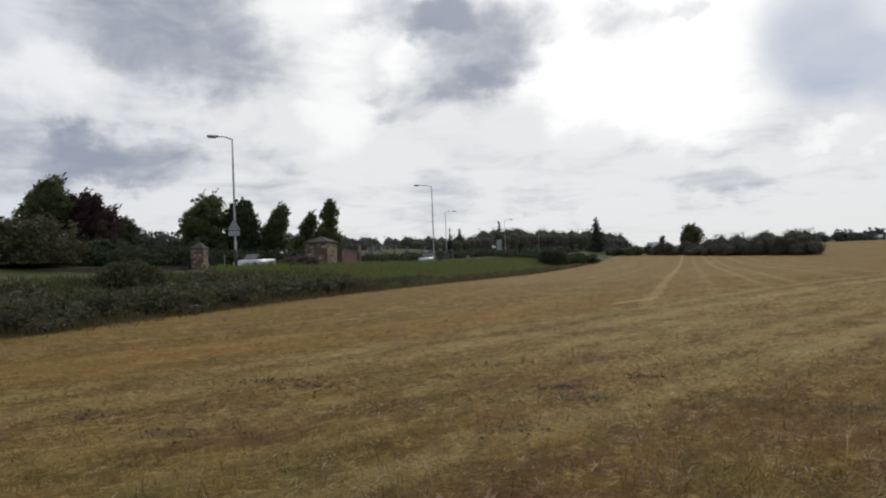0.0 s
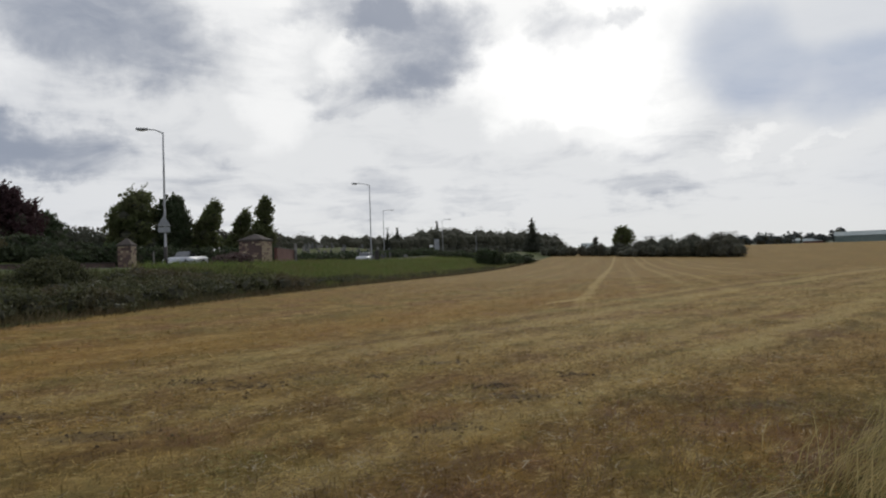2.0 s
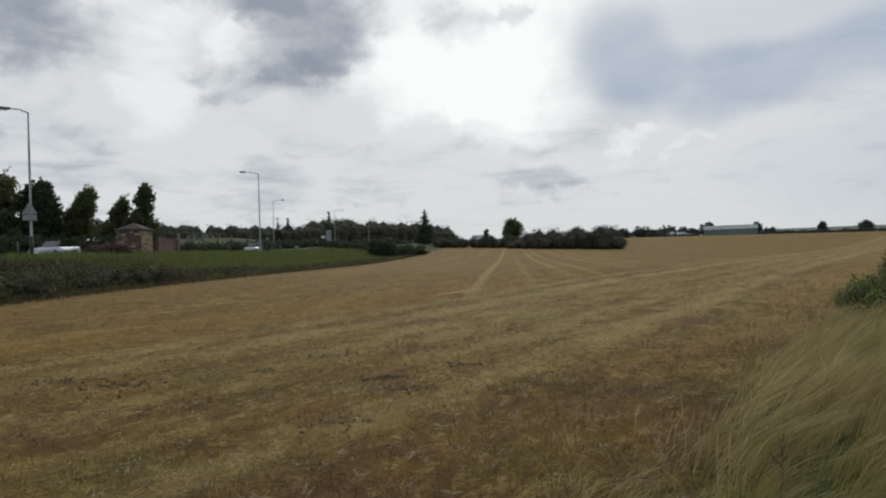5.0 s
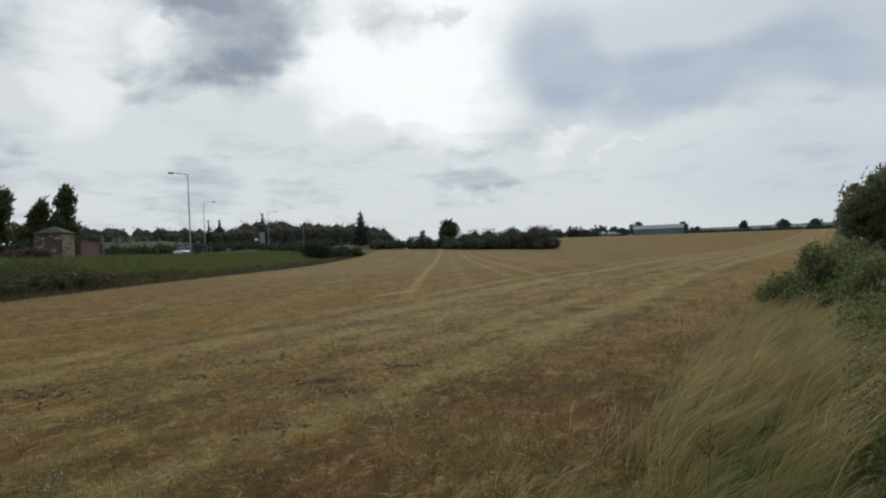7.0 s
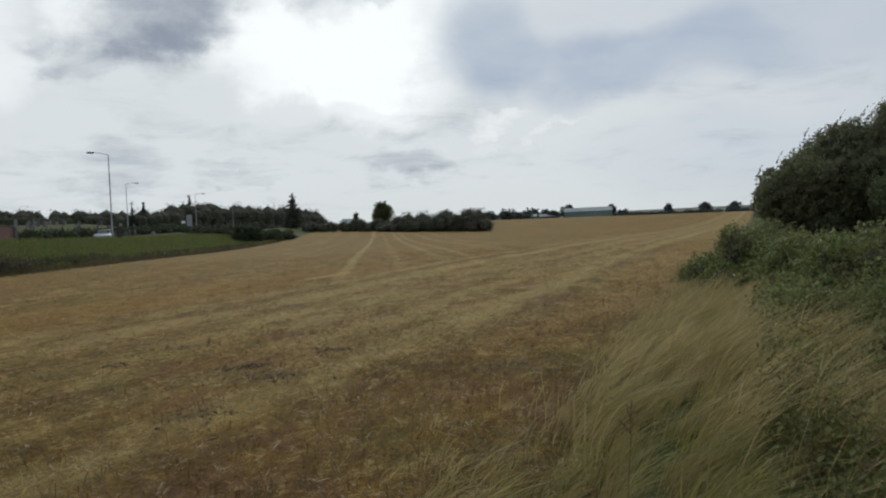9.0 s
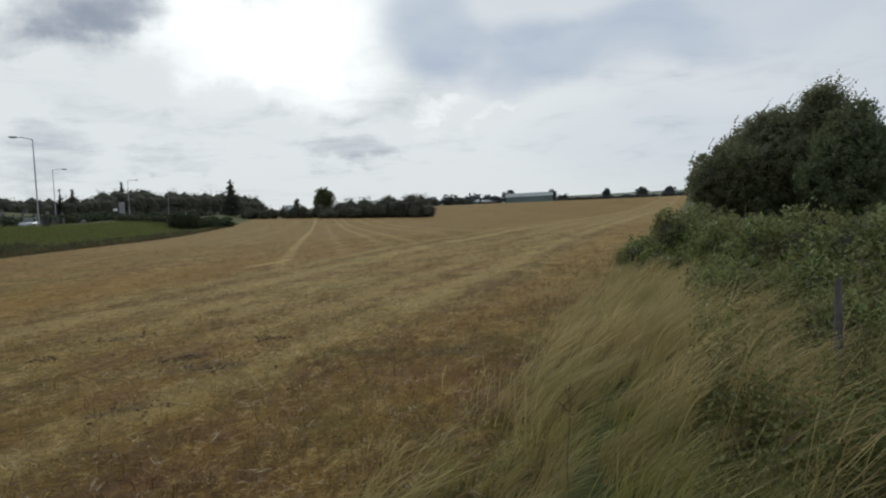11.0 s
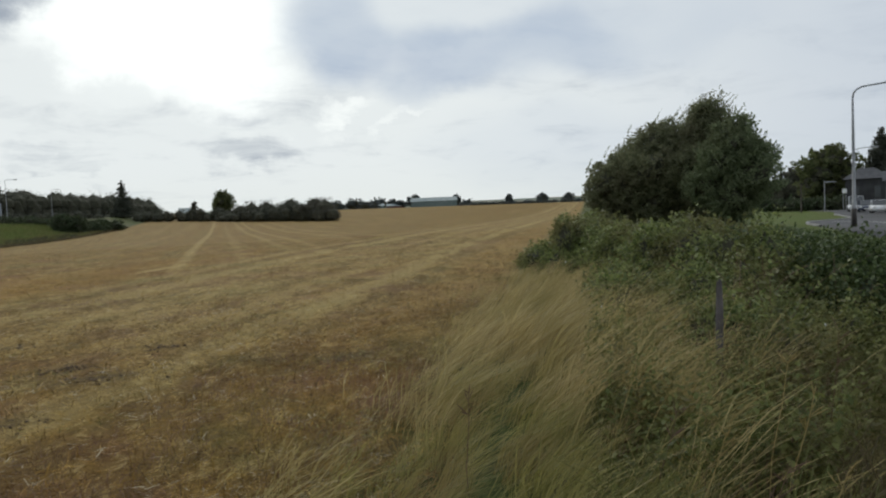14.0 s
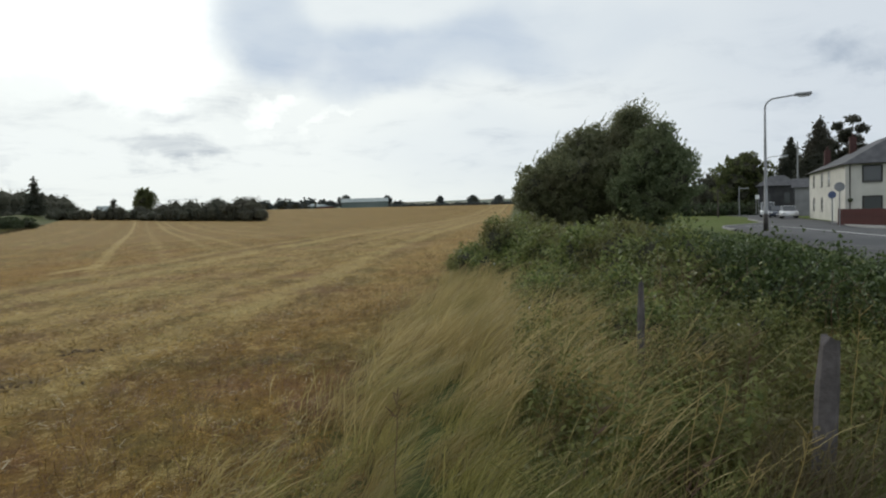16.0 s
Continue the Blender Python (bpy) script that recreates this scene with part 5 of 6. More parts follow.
def low_wall(name, a, b, height, thick, mat, label, cope=True, base=None):
    (x0, y0), (x1, y1) = a, b
    z = min(gz(x0, y0), gz(x1, y1)) if base is None else base
    ln = math.hypot(x1 - x0, y1 - y0)
    ob = thing(name, x0, y0, z, math.degrees(math.atan2(y1 - y0, x1 - x0)), label, "wall")
    part("wall_body", boxed(0, ln, -thick / 2, thick / 2, -0.4, height), mat, ob)
    if cope:
        part("coping", boxed(-0.03, ln + 0.03, -thick / 2 - 0.05, thick / 2 + 0.05, height, height + 0.1, 0.02), COPING, ob)
    return ob


low_wall("brick_wall", P(8.4, 70), P(6.95, 80), 1.7, 0.3, BRICK_DARK, "red brick wall beside the stone gate pier")
low_wall("boundary_wall", P(18.7, 71), P(11.4, 69), 0.5, 0.3, BRICK_DARK, "low dark brick wall between the gate piers")
low_wall("boundary_wall", P(33, 66), P(20.2, 70), 0.6, 0.3, SANDSTONE_DARK, "low stone wall beside the main road")


def small_post(name, az, d, hi, w, mat, label, category, group=""):
    """An upright square post from its foot to a height seen at `hi` degrees."""
    x, y = P(az, d)
    z = gz(x, y)
    h = EYE + d * math.tan(radians(hi)) - z
    ob = thing(name, x, y, z, az, label, category, group)
    part("post", boxed(-w / 2, w / 2, -w / 2, w / 2, -0.2, h, w * 0.1), mat, ob)
    return ob


small_post("white_post", 6.85, 79, 2.1, 0.28, PALE_STONE, "short white painted post at the wall's end", "post")
small_post("utility_cabinet", 0.3, 92, 1.4, 0.6, DARK_PAINT, "dark green roadside cabinet beside a street lamp", "cabinet")
small_post("marker_post", 17.5, 70, 1.75, 0.12, PALE_STONE, "thin pale post beside the road", "post")


# ---- signs ----
def warning_sign():
    x, y = P(16.72, 54.83)
    zc = EYE + 55 * math.tan(radians(3.75))
    ob = thing("warning_sign", x, y, zc, 17, "triangular road sign with a plate on a lamp post", "road sign")
    bm = bmesh.new()
    a = 0.48
    front = [bm.verts.new((px, -0.015, pz)) for px, pz in ((-a, -0.1), (a, -0.1), (0, 0.75))]
    back = [bm.verts.new((v.co.x, 0.015, v.co.z)) for v in front]
    bm.faces.new(front)
    bm.faces.new(back[::-1])
    for i in range(3):
        bm.faces.new((front[i], back[i], back[(i + 1) % 3], front[(i + 1) % 3]))
    part("triangle", bm, SIGN_GREY, ob)
    part("plate", boxed(-0.42, 0.42, -0.015, 0.015, -0.55, -0.16, 0.01), SIGN_GREY, ob)
    part("clamp", boxed(-0.12, 0.12, 0.015, 0.14, -0.4, -0.3), STEEL, ob)


warning_sign()


def board_sign(az, d, bottom, top, wide, mat, label, turn=0.0):
    x, y = P(az, d)
    z = gz(x, y)
    z0, z1 = EYE + d * math.tan(radians(bottom)) - z, EYE + d * math.tan(radians(top)) - z
    ob = thing("road_sign", x, y, z, az + turn, label, "road sign")
    for sx in (-0.3, 0.3):
        part("post", tubed([(sx * wide, 0.06, -0.2), (sx * wide, 0.06, z1)], [0.05, 0.05], 6), STEEL, ob)
    part("board", boxed(-wide / 2, wide / 2, -0.02, 0.02, z0, z1, 0.015), mat, ob)
    return ob


board_sign(-4.65, 180, 1.25, 2.15, 1.3, SIGN_GREY, "tall grey road sign seen beside the wood")
board_sign(-4.2, 176, 1.5, 1.68, 0.9, WHITE_PAINT, "small white sign beside the road")


# ---- gravestones ----
def gravestone_mesh(w, h, mat):
    bm = bmesh.new()
    prof = [(-w / 2, 0), (w / 2, 0), (w / 2, h * 0.75)] + [(w / 2 * math.cos(a), h * 0.75 + h * 0.25 * math.sin(a)) for a in np.linspace(0.4, math.pi - 0.4, 6)] + [(-w / 2, h * 0.75)]
    f = [bm.verts.new((px, -0.08, pz)) for px, pz in prof]
    b = [bm.verts.new((px, 0.08, pz)) for px, pz in prof]
    bm.faces.new(f)
    bm.faces.new(b[::-1])
    for i in range(len(f)):
        bm.faces.new((f[i], b[i], b[(i + 1) % len(f)], f[(i + 1) % len(f)]))
    me = bpy.data.meshes.new("gravestone")
    bm.normal_update()
    bm.to_mesh(me)
    bm.free()
    me.materials.append(mat)
    return me


def cemetery():
    rng = np.random.default_rng(61)
    kinds = [gravestone_mesh(0.6, 0.95, PALE_STONE), gravestone_mesh(0.5, 0.75, PALE_STONE), gravestone_mesh(0.65, 1.05, GREY_STONE), gravestone_mesh(0.3, 1.4, GREY_STONE)]
    for i in range(64):
        az, d = rng.uniform(-2.2, 6.3), rng.uniform(125, 172)
        x, y = P(az, d)
        k = int(rng.integers(4))
        ob = new("gravestone", kinds[k])
        ob.matrix_world = pose(x, y, gz(x, y) - 0.05, 0, 0, rng.uniform(-15, 35))
        tagged(ob, "dark grey gravestone in the cemetery grass" if k == 2 else "pale stone gravestone in the cemetery grass", "gravestone", "gravestones")


cemetery()


# ---- cars ----
def car(x, y, turn, paint, label, length=4.1, wide=1.7, high=1.42, open_top=False, van=False):
    z = gz(x, y) + 0.05
    ob = thing("car", x, y, z, turn, label, "car")
    L, W = length / 2, wide / 2

    def shell(profile, w0, w1):
        bm = bmesh.new()
        a = [bm.verts.new((px, -(w1 if pz > 0.8 else w0), pz)) for px, pz in profile]
        b = [bm.verts.new((px, (w1 if pz > 0.8 else w0), pz)) for px, pz in profile]
        bm.faces.new(a[::-1])
        bm.faces.new(b)
        for i in range(len(a)):
            j = (i + 1) % len(a)
            bm.faces.new((a[i], a[j], b[j], b[i]))
        bmesh.ops.recalc_face_normals(bm, faces=bm.faces)
        bmesh.ops.bevel(bm, geom=list(bm.edges), offset=0.045, segments=2, affect="EDGES")
        return bm

    body = [(-L, 0.28), (L, 0.26), (L + 0.02, 0.6), (L * 0.92, 0.72), (L * 0.42, 0.86), (-L * 0.9, 0.90), (-L, 0.75)]
    part("body", shell(body, W, W), paint, ob, shade=True)
    if van:
        roof = [(-L, 0.85), (L * 0.55, 0.85), (L * 0.3, high), (-L * 0.98, high)]
    elif open_top:
        roof = [(L * 0.18, 0.85), (L * 0.42, 0.85), (L * 0.12, high - 0.08), (L * 0.08, high - 0.10)]
    else:
        roof = [(-L * 0.92, 0.86), (L * 0.46, 0.85), (L * 0.14, high), (-L * 0.55, high)]
    part("cabin", shell(roof, W * 0.95, W * 0.78), GLASS, ob, "dark glazed cabin")
    if not open_top:
        a, b = (-L * 0.97, L * 0.29) if van else (-L * 0.56, L * 0.12)
        part("roof", boxed(a, b, -W * 0.74, W * 0.74, high - 0.03, high + 0.025, 0.02), paint, ob)
        for sy in (-1, 1):
            part("pillar", boxed(-L * 0.25, -L * 0.2, sy * W * 0.85 - 0.06, sy * W * 0.85 + 0.06, 0.85, high), paint, ob)
    else:
        part("seat_back", boxed(-L * 0.3, -L * 0.2, -W * 0.7, W * 0.7, 0.8, 1.12, 0.04), RUBBER, ob)
    for sx in (-0.62, 0.62):
        for sy in (-1, 1):
            wh = part("wheel", tubed([(sx * L, sy * W - sy * 0.2, 0.31), (sx * L, sy * W + sy * 0.01, 0.31)], [0.31, 0.31], 16), RUBBER, ob)
            part("rim", tubed([(sx * L, sy * W, 0.31), (sx * L, sy * W + sy * 0.02, 0.31)], [0.19, 0.18], 12), STEEL, wh)
    for sy in (-1, 1):
        part("headlight", boxed(L - 0.12, L + 0.035, sy * W * 0.72 - 0.16, sy * W * 0.72 + 0.16, 0.55, 0.69, 0.02), LAMP_GLASS, ob)
        part("rear_light", boxed(-L - 0.015, -L + 0.08, sy * W * 0.8 - 0.1, sy * W * 0.8 + 0.1, 0.58, 0.78, 0.02), BRICK_RED, ob)
    part("number_plate", boxed(L + 0.01, L + 0.04, -0.26, 0.26, 0.36, 0.47), WHITE_PAINT, ob)
    return ob


car(*P(15.2, 63.5), 71 + 180, CAR_SILVER, "silver open-topped car on the main road", open_top=True)
car(*P(1.35, 108), 258, CAR_SILVER, "small silver car on the main road")
car(*P(-6.9, 215), 245, CAR_WHITE, "small white car on the distant main road")
car(*P(-69.35, 90), 206, CAR_WHITE, "white saloon car parked outside the cream house")
car(*P(-68.55, 97), 204, CAR_BLUE, "dark blue car parked behind the white car")
car(*P(-67.95, 104), 204, CAR_WHITE, "white van parked along the lane", 4.8, 1.85, 1.95, van=True)


# ---- the cream house by the lane ----
def opening_window(parent, m, w, h, surround, label="", bars=True, t=0.06):
    """A window set in a wall: surround, glass, glazing bars. Its local y points out of the wall."""
    fr = bmesh.new()
    for a in ((-w / 2 - t, w / 2 + t, -0.06, 0.01, -t, 0), (-w / 2 - t, w / 2 + t, -0.06, 0.01, h, h + t), (-w / 2 - t, -w / 2, -0.06, 0.01, 0, h), (w / 2, w / 2 + t, -0.06, 0.01, 0, h)):
        box(fr, *a)
    win = part("window", fr, surround, parent, label)
    win.matrix_basis = m
    part("pane", boxed(-w / 2, w / 2, -0.03, -0.012, 0, h), GLASS, win)
    if bars:
        gb = boxed(-w / 2, w / 2, -0.012, 0.0, h * 0.48, h * 0.53)
        part("glazing_bar", gb, WHITE_PAINT, win)
        part("glazing_bar", boxed(-0.025, 0.025, -0.011, 0.001, 0, h), WHITE_PAINT, win)
    part("sill", boxed(-w / 2 - 0.12, w / 2 + 0.12, -0.08, 0.09, -t - 0.08, -t), CONCRETE, win)
    return win


def wall_with_holes(length, height, thick, holes):
    """A wall along x from 0, its face at y = 0, with rectangular holes (x0, x1, z0, z1)."""
    xs = sorted({0.0, length, *[h[0] for h in holes], *[h[1] for h in holes]})
    zs = sorted({0.0, height, *[h[2] for h in holes], *[h[3] for h in holes]})
    bm = bmesh.new()
    for x0, x1 in zip(xs, xs[1:]):
        run = None
        for z0, z1 in zip(zs, zs[1:]):
            cx, cz = (x0 + x1) / 2, (z0 + z1) / 2
            solid = not any(h[0] < cx < h[1] and h[2] < cz < h[3] for h in holes)
            if solid:
                run = (run[0] if run else z0, z1)
            if (not solid or z1 == zs[-1]) and run:
                box(bm, x0, x1, -thick, 0, run[0], run[1])
                run = None
    bmesh.ops.remove_doubles(bm, verts=bm.verts, dist=0.0005)
    return bm


def cream_house():
    bx, by = 66.9, 20.5
    ob = thing("cream_house", bx, by, gz(bx, by), 27.07, "two-storey cream rendered house with a slate roof", "house")
    LN, DP, H = 20.2, 9.5, 5.05
    ww, wh = 1.05, 1.3
    front = [(17.1, 3.5), (11.9, 3.5), (7.9, 3.5), (17.1, 1.0), (11.9, 1.0)]
    holes = [(x - ww / 2, x + ww / 2, z, z + wh) for x, z in front] + [(5.2, 6.15, 0.0, 2.15)]
    part("front_wall", wall_with_holes(LN, H, 0.3, holes), RENDER_WALL, ob)
    side = [(2.05, 3.55, 1.35), (2.05, 1.0, 1.25), (6.6, 3.55, 1.35), (6.6, 1.0, 1.25)]
    sw = part("side_wall", wall_with_holes(DP - 0.6, H, 0.3, [(x - 0.3 - 0.78, x - 0.3 + 0.78, z, z + h) for x, z, h in side]), RENDER_WALL, ob)
    sw.matrix_basis = Matrix(((0, -1, 0, 0), (-1, 0, 0, -0.3), (0, 0, 1, 0), (0, 0, 0, 1)))
    part("back_wall", boxed(0, LN, -DP, -DP + 0.3, 0, H), RENDER_WALL, ob)
    part("end_wall", boxed(LN - 0.3, LN, -DP + 0.3, -0.3, 0, H), RENDER_WALL, ob)
    part("upper_floor", boxed(0.3, LN - 0.3, -DP + 0.3, -0.3, 2.6, 2.75), RENDER_GREY, ob)
    for x, z in front:
        opening_window(ob, pose(x, 0, z), ww - 0.2, wh - 0.2, DARK_FRAME, "narrow sash window with a dark surround", True, 0.12)
    for x, z, h in side:
        opening_window(ob, Matrix(((0, -1, 0, 0), (1, 0, 0, -x), (0, 0, 1, z), (0, 0, 0, 1))), 1.28, h - 0.14, DARK_FRAME, "wide window with a dark surround", False, 0.14)
    door = part("door", boxed(5.2, 6.15, -0.14, -0.08, 0.02, 2.12), WHITE_PAINT, ob, "white front door")
    part("handle", boxed(5.3, 5.36, -0.08, -0.04, 1.0, 1.12), STEEL, door)
    # hipped slate roof
    o, rise = 0.35, 2.7
    bm = bmesh.new()
    v = [bm.verts.new(p) for p in ((-o, -DP - o, H - 0.05), (LN + o, -DP - o, H - 0.05), (LN + o, o, H - 0.05), (-o, o, H - 0.05), (4.4, -DP / 2, H + rise), (LN - 8.5, -DP / 2, H + rise))]
    for f in ((0, 1, 5, 4), (1, 2, 5), (2, 3, 4, 5), (3, 0, 4), (3, 2, 1, 0)):
        bm.faces.new([v[i] for i in f])
    roof = part("roof", bm, SLATE, ob)
    part("gutter", tubed([(-o, o, H - 0.04), (LN + o, o, H - 0.04)], [0.06, 0.06], 6), DARK_PAINT, roof)
    part("gutter", tubed([(-o, o, H - 0.04), (-o, -DP - o, H - 0.04)], [0.06, 0.06], 6), DARK_PAINT, roof)
    for x, y, top in ((17.0, -1.3, 2.7), (12.5, -2.9, 3.6)):
        ch = part("chimney", boxed(x - 0.30, x + 0.30, y - 0.3, y + 0.3, H + 0.4, H + top - 0.35, 0.02), BRICK_RED, roof, "red brick chimney stack")
        for px in (-0.12, 0.12):
            part("chimney_pot", tubed([(x + px, y, H + top - 0.36), (x + px, y, H + top)], [0.10, 0.08], 8), BRICK_RED, ch)
    part("downpipe", tubed([(-0.06, -0.35, 0), (-0.06, -0.35, H)], [0.045, 0.045], 6), DARK_PAINT, ob)
    part("hanging_basket", boxed(-0.35, -0.02, -0.55, -0.15, 1.75, 2.05, 0.1), LEAF_DARK, ob)


cream_house()


def board_fence():
    (x0, y0), (x1, y1) = P(-72.5, 61), P(-81, 49)
    ln = math.hypot(x1 - x0, y1 - y0)
    ob = thing("board_fence", x0, y0, gz(x0, y0), math.degrees(math.atan2(y1 - y0, x1 - x0)), "red-brown close-boarded fence in front of the house", "fence")
    me = bpy.data.meshes.new("board")
    bm = boxed(-0.07, 0.07, -0.012, 0.012, 0.05, 1.25, 0.006)
    bm.to_mesh(me)
    bm.free()
    me.materials.append(RED_FENCE)
    k = int(ln / 0.15)
    for i in range(k):
        b = new("board", me)
        b.parent = ob
        b.matrix_basis = pose(0.08 + i * 0.15, 0.01 * (i % 2), random.uniform(-0.015, 0.015))
    for z in (0.3, 1.0):
        part("rail", boxed(0, ln, 0.025, 0.07, z, z + 0.08), RED_FENCE, ob)
    for i in range(int(ln / 2.4) + 1):
        part("post", boxed(i * 2.4, i * 2.4 + 0.1, 0.03, 0.12, -0.3, 1.3), RED_FENCE, ob)


board_fence()


def round_sign(az, d, el, rad, mat, label):
    x, y = P(az, d)
    z = gz(x, y)
    zc = EYE + d * math.tan(radians(el)) - z
    ob = thing("road_sign", x, y, z, az, label, "road sign", "signs at the junction")
    part("post", tubed([(0, 0.05, -0.2), (0, 0.05, zc + rad * 0.8)], [0.038, 0.038], 8), STEEL, ob)
    part("disc", tubed([(0, -0.01, zc), (0, 0.012, zc)], [rad, rad], 24), mat, ob)
    return ob


round_sign(-72.62, 57, 0.98, 0.33, SIGN_GREY, "round grey sign back on a post by the lane")
round_sign(-72.15, 60, 0.42, 0.27, SIGN_BLUE, "round blue sign on a post by the lane")


# ---- buildings and trees behind the house ----
def gabled(name, az0, az1, d, eave, ridge, deep, wall_mat, roof_mat, label, category="house", turn=0.0, openings=0, hip=0.0):
    """A long building across the view with a pitched roof; heights as slopes in degrees."""
    (x0, y0), (x1, y1) = P(az0, d), P(az1, d + turn)
    ln = math.hypot(x1 - x0, y1 - y0)
    z = min(gz(x0, y0), gz(x1, y1))
    he, hr = EYE + d * math.tan(radians(eave)) - z, EYE + d * math.tan(radians(ridge)) - z
    ob = thing(name, x0, y0, z, math.degrees(math.atan2(y1 - y0, x1 - x0)), label, category)
    holes = [((i + 0.5) * ln / openings - 0.5, (i + 0.5) * ln / openings + 0.5, he * 0.35, he * 0.75) for i in range(openings)]
    w = wall_with_holes(ln, he, 0.3, holes)
    bmesh.ops.transform(w, matrix=Matrix.Diagonal((1, -1, 1, 1)), verts=w.verts)
    bmesh.ops.reverse_faces(w, faces=w.faces)
    part("front_wall", w, wall_mat, ob)
    part("back_wall", boxed(0, ln, deep - 0.3, deep, 0, he), wall_mat, ob)
    for x in (0, ln - 0.3):
        part("end_wall", boxed(x, x + 0.3, 0.3, deep - 0.3, 0, he), wall_mat, ob)
    for h in holes:
        win = part("window", boxed(h[0], h[1], 0.1, 0.16, h[2], h[3]), DARK_FRAME, ob)
        part("pane", boxed(h[0] + 0.08, h[1] - 0.08, 0.08, 0.1, h[2] + 0.08, h[3] - 0.08), GLASS, win)
    bm = bmesh.new()
    o = 0.4
    v = [bm.verts.new(p) for p in ((-o, -o, he - 0.1), (ln + o, -o, he - 0.1), (ln + o, deep + o, he - 0.1), (-o, deep + o, he - 0.1), (hip - o, deep / 2, hr), (ln + o - hip, deep / 2, hr))]
    for f in ((0, 1, 5, 4), (2, 3, 4, 5), (1, 2, 5), (3, 0, 4), (3, 2, 1, 0)):
        bm.faces.new([v[i] for i in f])
    part("roof", bm, roof_mat, ob)
    return ob


gabled("stone_cottage", -67.3, -69.9, 128, 1.3, 2.05, 7, COTTAGE_WALL, SLATE, "dark stone cottage with a grey slate roof", openings=2, hip=2.2)
gabled("outbuilding", -69.75, -70.9, 106, 1.1, 1.75, 5, RENDER_GREY, SLATE, "grey rendered outbuilding beside the cream house", "outbuilding")
board_sign(-67.25, 118, 0.30, 0.62, 0.6, WHITE_PAINT, "white notice board by the lane")
tree("cypress", -69.5, 142, 4.9, 8.4, "cone", LEAF_FAR, 24000, 0.26, 0.0, 0, 71, "tall pointed dark cypress behind the cottage", tuft=3)
tree("cypress", -71.0, 135, 6.2, 10.0, "cone", LEAF_FAR, 32000, 0.26, 0.0, 1.0, 72, "broad tall dark cypress behind the house", tuft=3)
tree("pine", -73.2, 140, 6.35, 8.0, "pine", LEAF_FAR, 9000, 0.24, 0.45, 0, 73, "spreading dark pine tree behind the house")
tree("pine", -75.9, 130, 4.6, 6.0, "pine", LEAF_FAR, 5000, 0.24, 0.4, 0, 74, "dark pine tree behind the house roof")
tree("oak", -66.3, 140, 4.1, 9.5, "round", LEAF_MID, 14000, 0.28, 0.05, 0, 75, "broad dark green oak tree beyond the lane")
tree("tree", -64.0, 170, 2.4, 9.0, "round", LEAF_FAR, 7000, 0.34, 0.0, 0, 76, "dark green tree beyond the lawn")
band("lane_wood", row(g, -58, 210, -68.5, 175, 36, 4.0, 5.2, 3), LEAF_FAR, 0.4, 20000, "dark wood beyond the lawn", "wood", 77)
band("cottage_hedge", row(g, -62, 128, -67, 122, 18, 1.2, 1.8, 0.4), LEAF_DARK, 0.3, 5000, "dark clipped hedge beyond the lawn", "hedge", 78)


def pole(az, d, hi, rad, mat, label, cross=False):
    x, y = P(az, d)
    z = gz(x, y)
    h = EYE + d * math.tan(radians(hi)) - z
    ob = thing("utility_pole", x, y, z, az, label, "pole")
    part("pole", tubed([(0, 0, -0.3), (0, 0, h)], [rad, rad * 0.75], 8), mat, ob)
    if cross:
        part("crossarm", boxed(-0.1, 1.4, -0.06, 0.06, h - 0.35, h - 0.2), mat, ob)
    return ob


pole(-69.95, 120, 4.4, 0.14, STEEL, "pale grey utility pole beside the cottage")
pole(-64.5, 108, 1.15, 0.11, BARK, "brown wooden pole at the edge of the lawn")
pole(-66.0, 112, 1.3, 0.08, STEEL, "grey post with a short arm beside the lane", True)

# ---- the farm and trees on the skyline ----
gabled("farm_shed", -34.6, -38.4, 560, 1.18, 1.50, 24, SHED_DARK, SHED_SHEET, "long grey sheeted farm shed on the skyline", "barn")
gabled("farm_shed", -30.8, -32.4, 540, 0.95, 1.15, 16, SHED_DARK, SHED_SHEET, "low grey farm shed on the skyline", "barn")
gabled("farm_shed", -32.6, -33.9, 545, 0.9, 1.1, 14, BRICK_DARK, SHED_SHEET, "low brown farm shed on the skyline", "barn")
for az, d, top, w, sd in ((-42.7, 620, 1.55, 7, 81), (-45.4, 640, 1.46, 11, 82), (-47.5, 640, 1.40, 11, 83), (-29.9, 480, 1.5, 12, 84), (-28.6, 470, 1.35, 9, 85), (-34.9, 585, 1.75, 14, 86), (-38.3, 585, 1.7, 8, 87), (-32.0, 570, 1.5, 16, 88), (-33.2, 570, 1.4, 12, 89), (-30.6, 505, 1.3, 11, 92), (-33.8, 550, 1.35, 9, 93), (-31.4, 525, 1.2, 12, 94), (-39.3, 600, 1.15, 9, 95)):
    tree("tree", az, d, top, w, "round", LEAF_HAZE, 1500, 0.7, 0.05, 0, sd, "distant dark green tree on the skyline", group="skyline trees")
gabled("distant_house", -16.5, -17.4, 232, 1.05, 1.42, 8, RENDER_GREY, SHED_SHEET, "distant grey house with a pale roof behind the hedge")
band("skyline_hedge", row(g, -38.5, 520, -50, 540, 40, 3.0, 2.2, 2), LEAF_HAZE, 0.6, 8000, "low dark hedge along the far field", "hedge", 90)


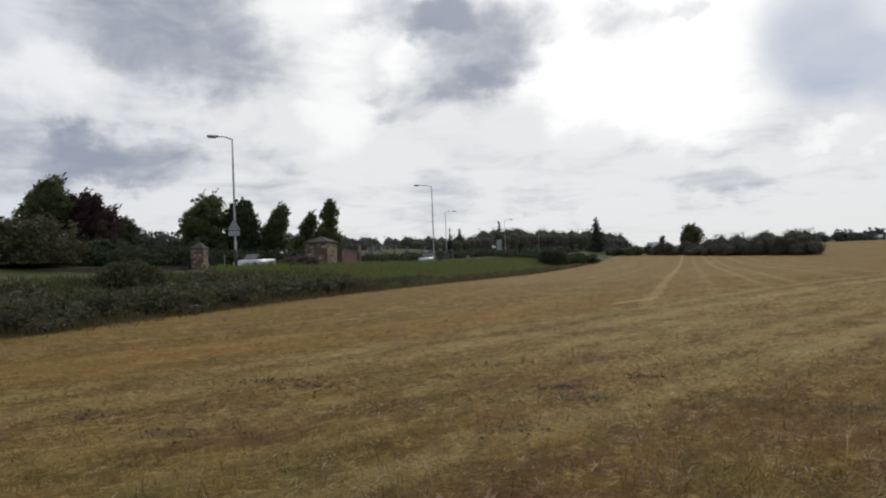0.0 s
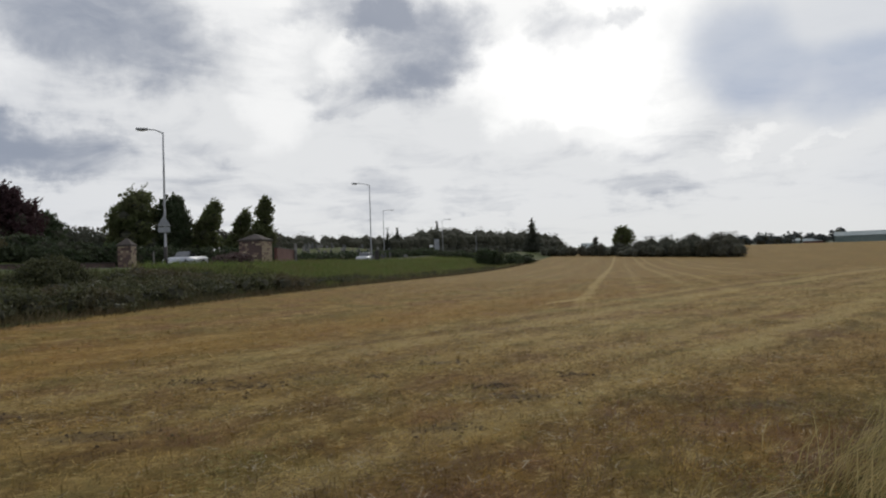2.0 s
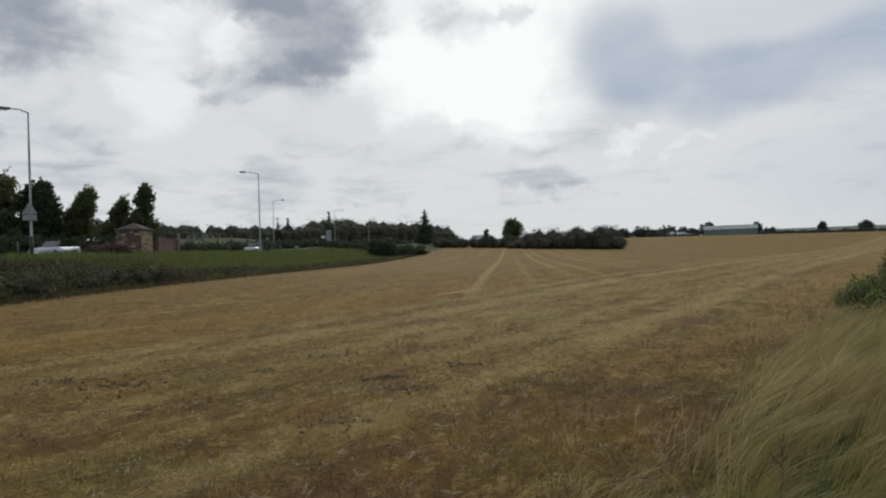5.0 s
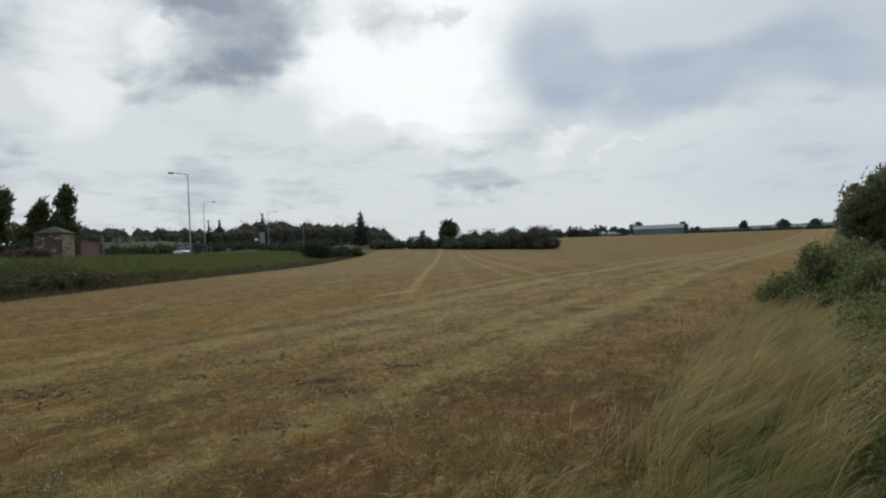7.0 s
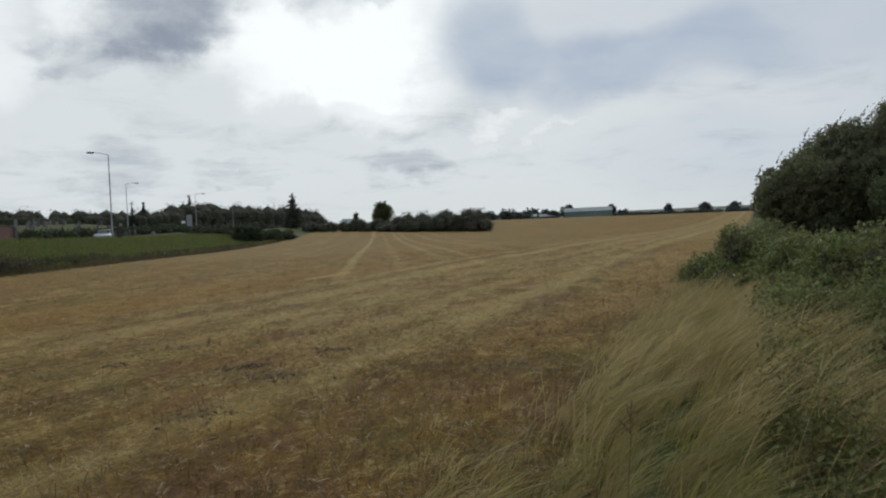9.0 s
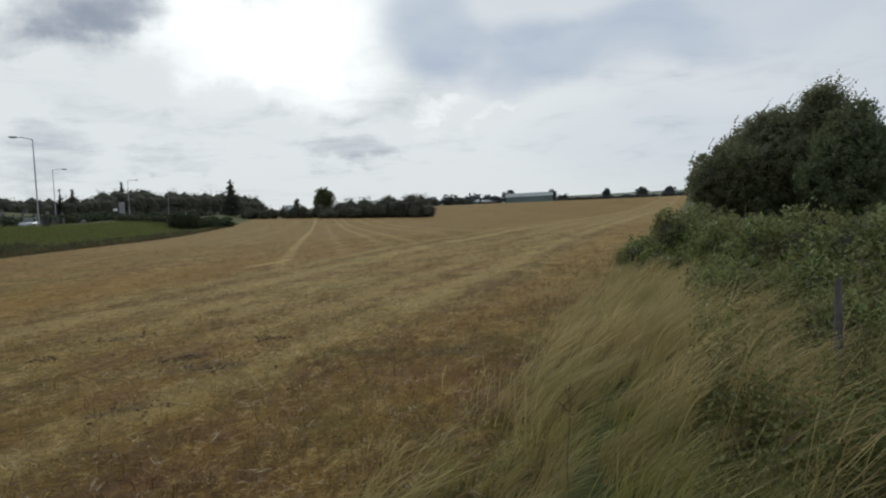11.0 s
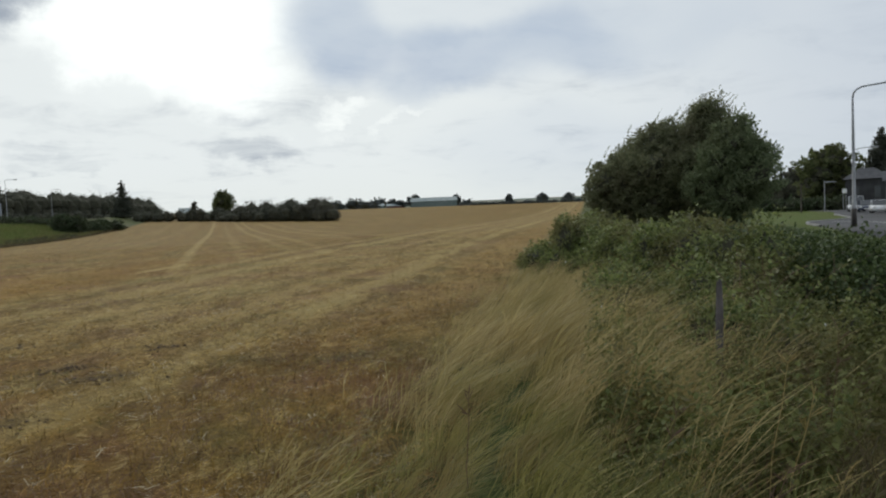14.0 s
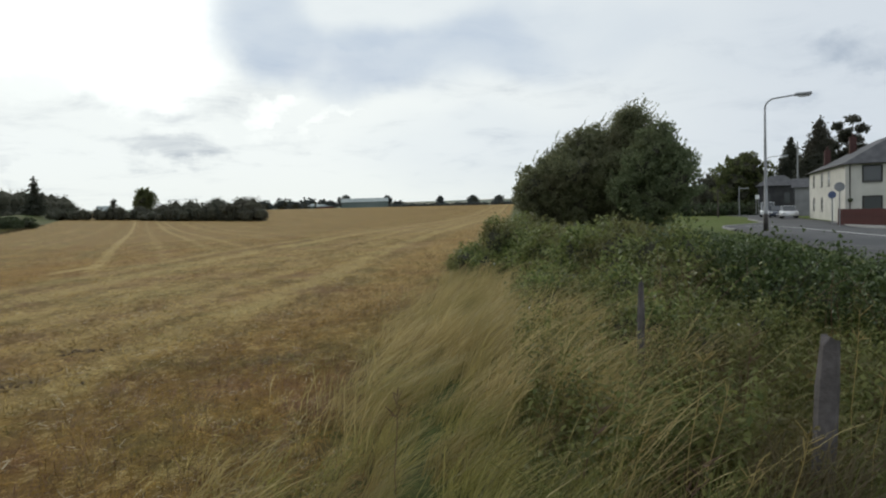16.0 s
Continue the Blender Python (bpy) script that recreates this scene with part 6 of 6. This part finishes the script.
# ---- fence posts in the long grass ----
def fence_post(az, d, top, w, lean, seed, label):
    x, y = P(az, d)
    z = gz(x, y)
    h = EYE + d * math.tan(radians(top)) - z
    ob = thing("fence_post", x, y, z, az + 20, label, "fence post", "old fence posts")
    bm = tubed([(0, 0, -0.3), (lean * 0.3, 0, h * 0.3), (lean * 0.7, 0, h * 0.75), (lean, 0, h)], [w * 0.56, w * 0.54, w * 0.52, w * 0.42], 9)
    rng = random.Random(seed)
    for v in bm.verts:
        v.co.x *= 1 + rng.uniform(-0.12, 0.12)
        v.co.y *= 1 + rng.uniform(-0.12, 0.12)
        if v.co.z > h * 0.9:
            v.co.z += rng.uniform(-0.05, 0.03)
    part("timber", bm, WEATHERED, ob, shade=False)
    return ob


fence_post(-59.15, 6.8, -5.8, 0.06, 0.02, 1, "thin weathered grey fence post in the brambles")
fence_post(-71.7, 4.7, -9.6, 0.125, 0.05, 2, "thick weathered grey fence post in the long grass")


def dry_stalk(az, d, h, lean, mat, seed):
    rng = random.Random(seed)
    x, y = P(az, d)
    ob = thing("dry_stalk", x, y, gz(x, y), az, "thin dry weed stalk standing in the grass", "weed stalk", "dry weed stalks")
    top = Vector((lean, rng.uniform(-0.1, 0.1), h))
    part("stem", tubed([(0, 0, -0.05), top * 0.4 + Vector((-0.02, 0, 0)), top * 0.75, top], [0.0038, 0.0032, 0.0026, 0.0015], 5), mat, ob)
    for i in range(7):
        c = top * rng.uniform(0.72, 1.0)
        e = c + Vector((rng.uniform(-0.07, 0.09), rng.uniform(-0.05, 0.05), rng.uniform(0.02, 0.09)))
        part("seed_head", tubed([c, c.lerp(e, 0.6), e], [0.0015, 0.004, 0.0015], 4), mat, ob)


for k, (az, d, h, ln) in enumerate(((-40.1, 4.3, 0.8, 0.02), (-62.5, 4.6, 0.95, 0.12), (-63.4, 4.3, 0.85, 0.18), (-66.5, 5.2, 1.05, 0.06), (-69.0, 4.0, 0.8, 0.15), (-57.0, 3.9, 0.75, 0.2), (-54.5, 4.4, 0.7, 0.15), (-73.5, 5.5, 1.15, 0.05), (-74.6, 4.9, 1.0, 0.1), (-60.8, 3.7, 0.7, 0.22), (-51.0, 5.0, 0.8, 0.2), (-65.0, 3.9, 0.6, 0.2))):
    dry_stalk(az, d, h, ln, DRY_WEED if k % 3 == 0 else STRAW, 300 + k)
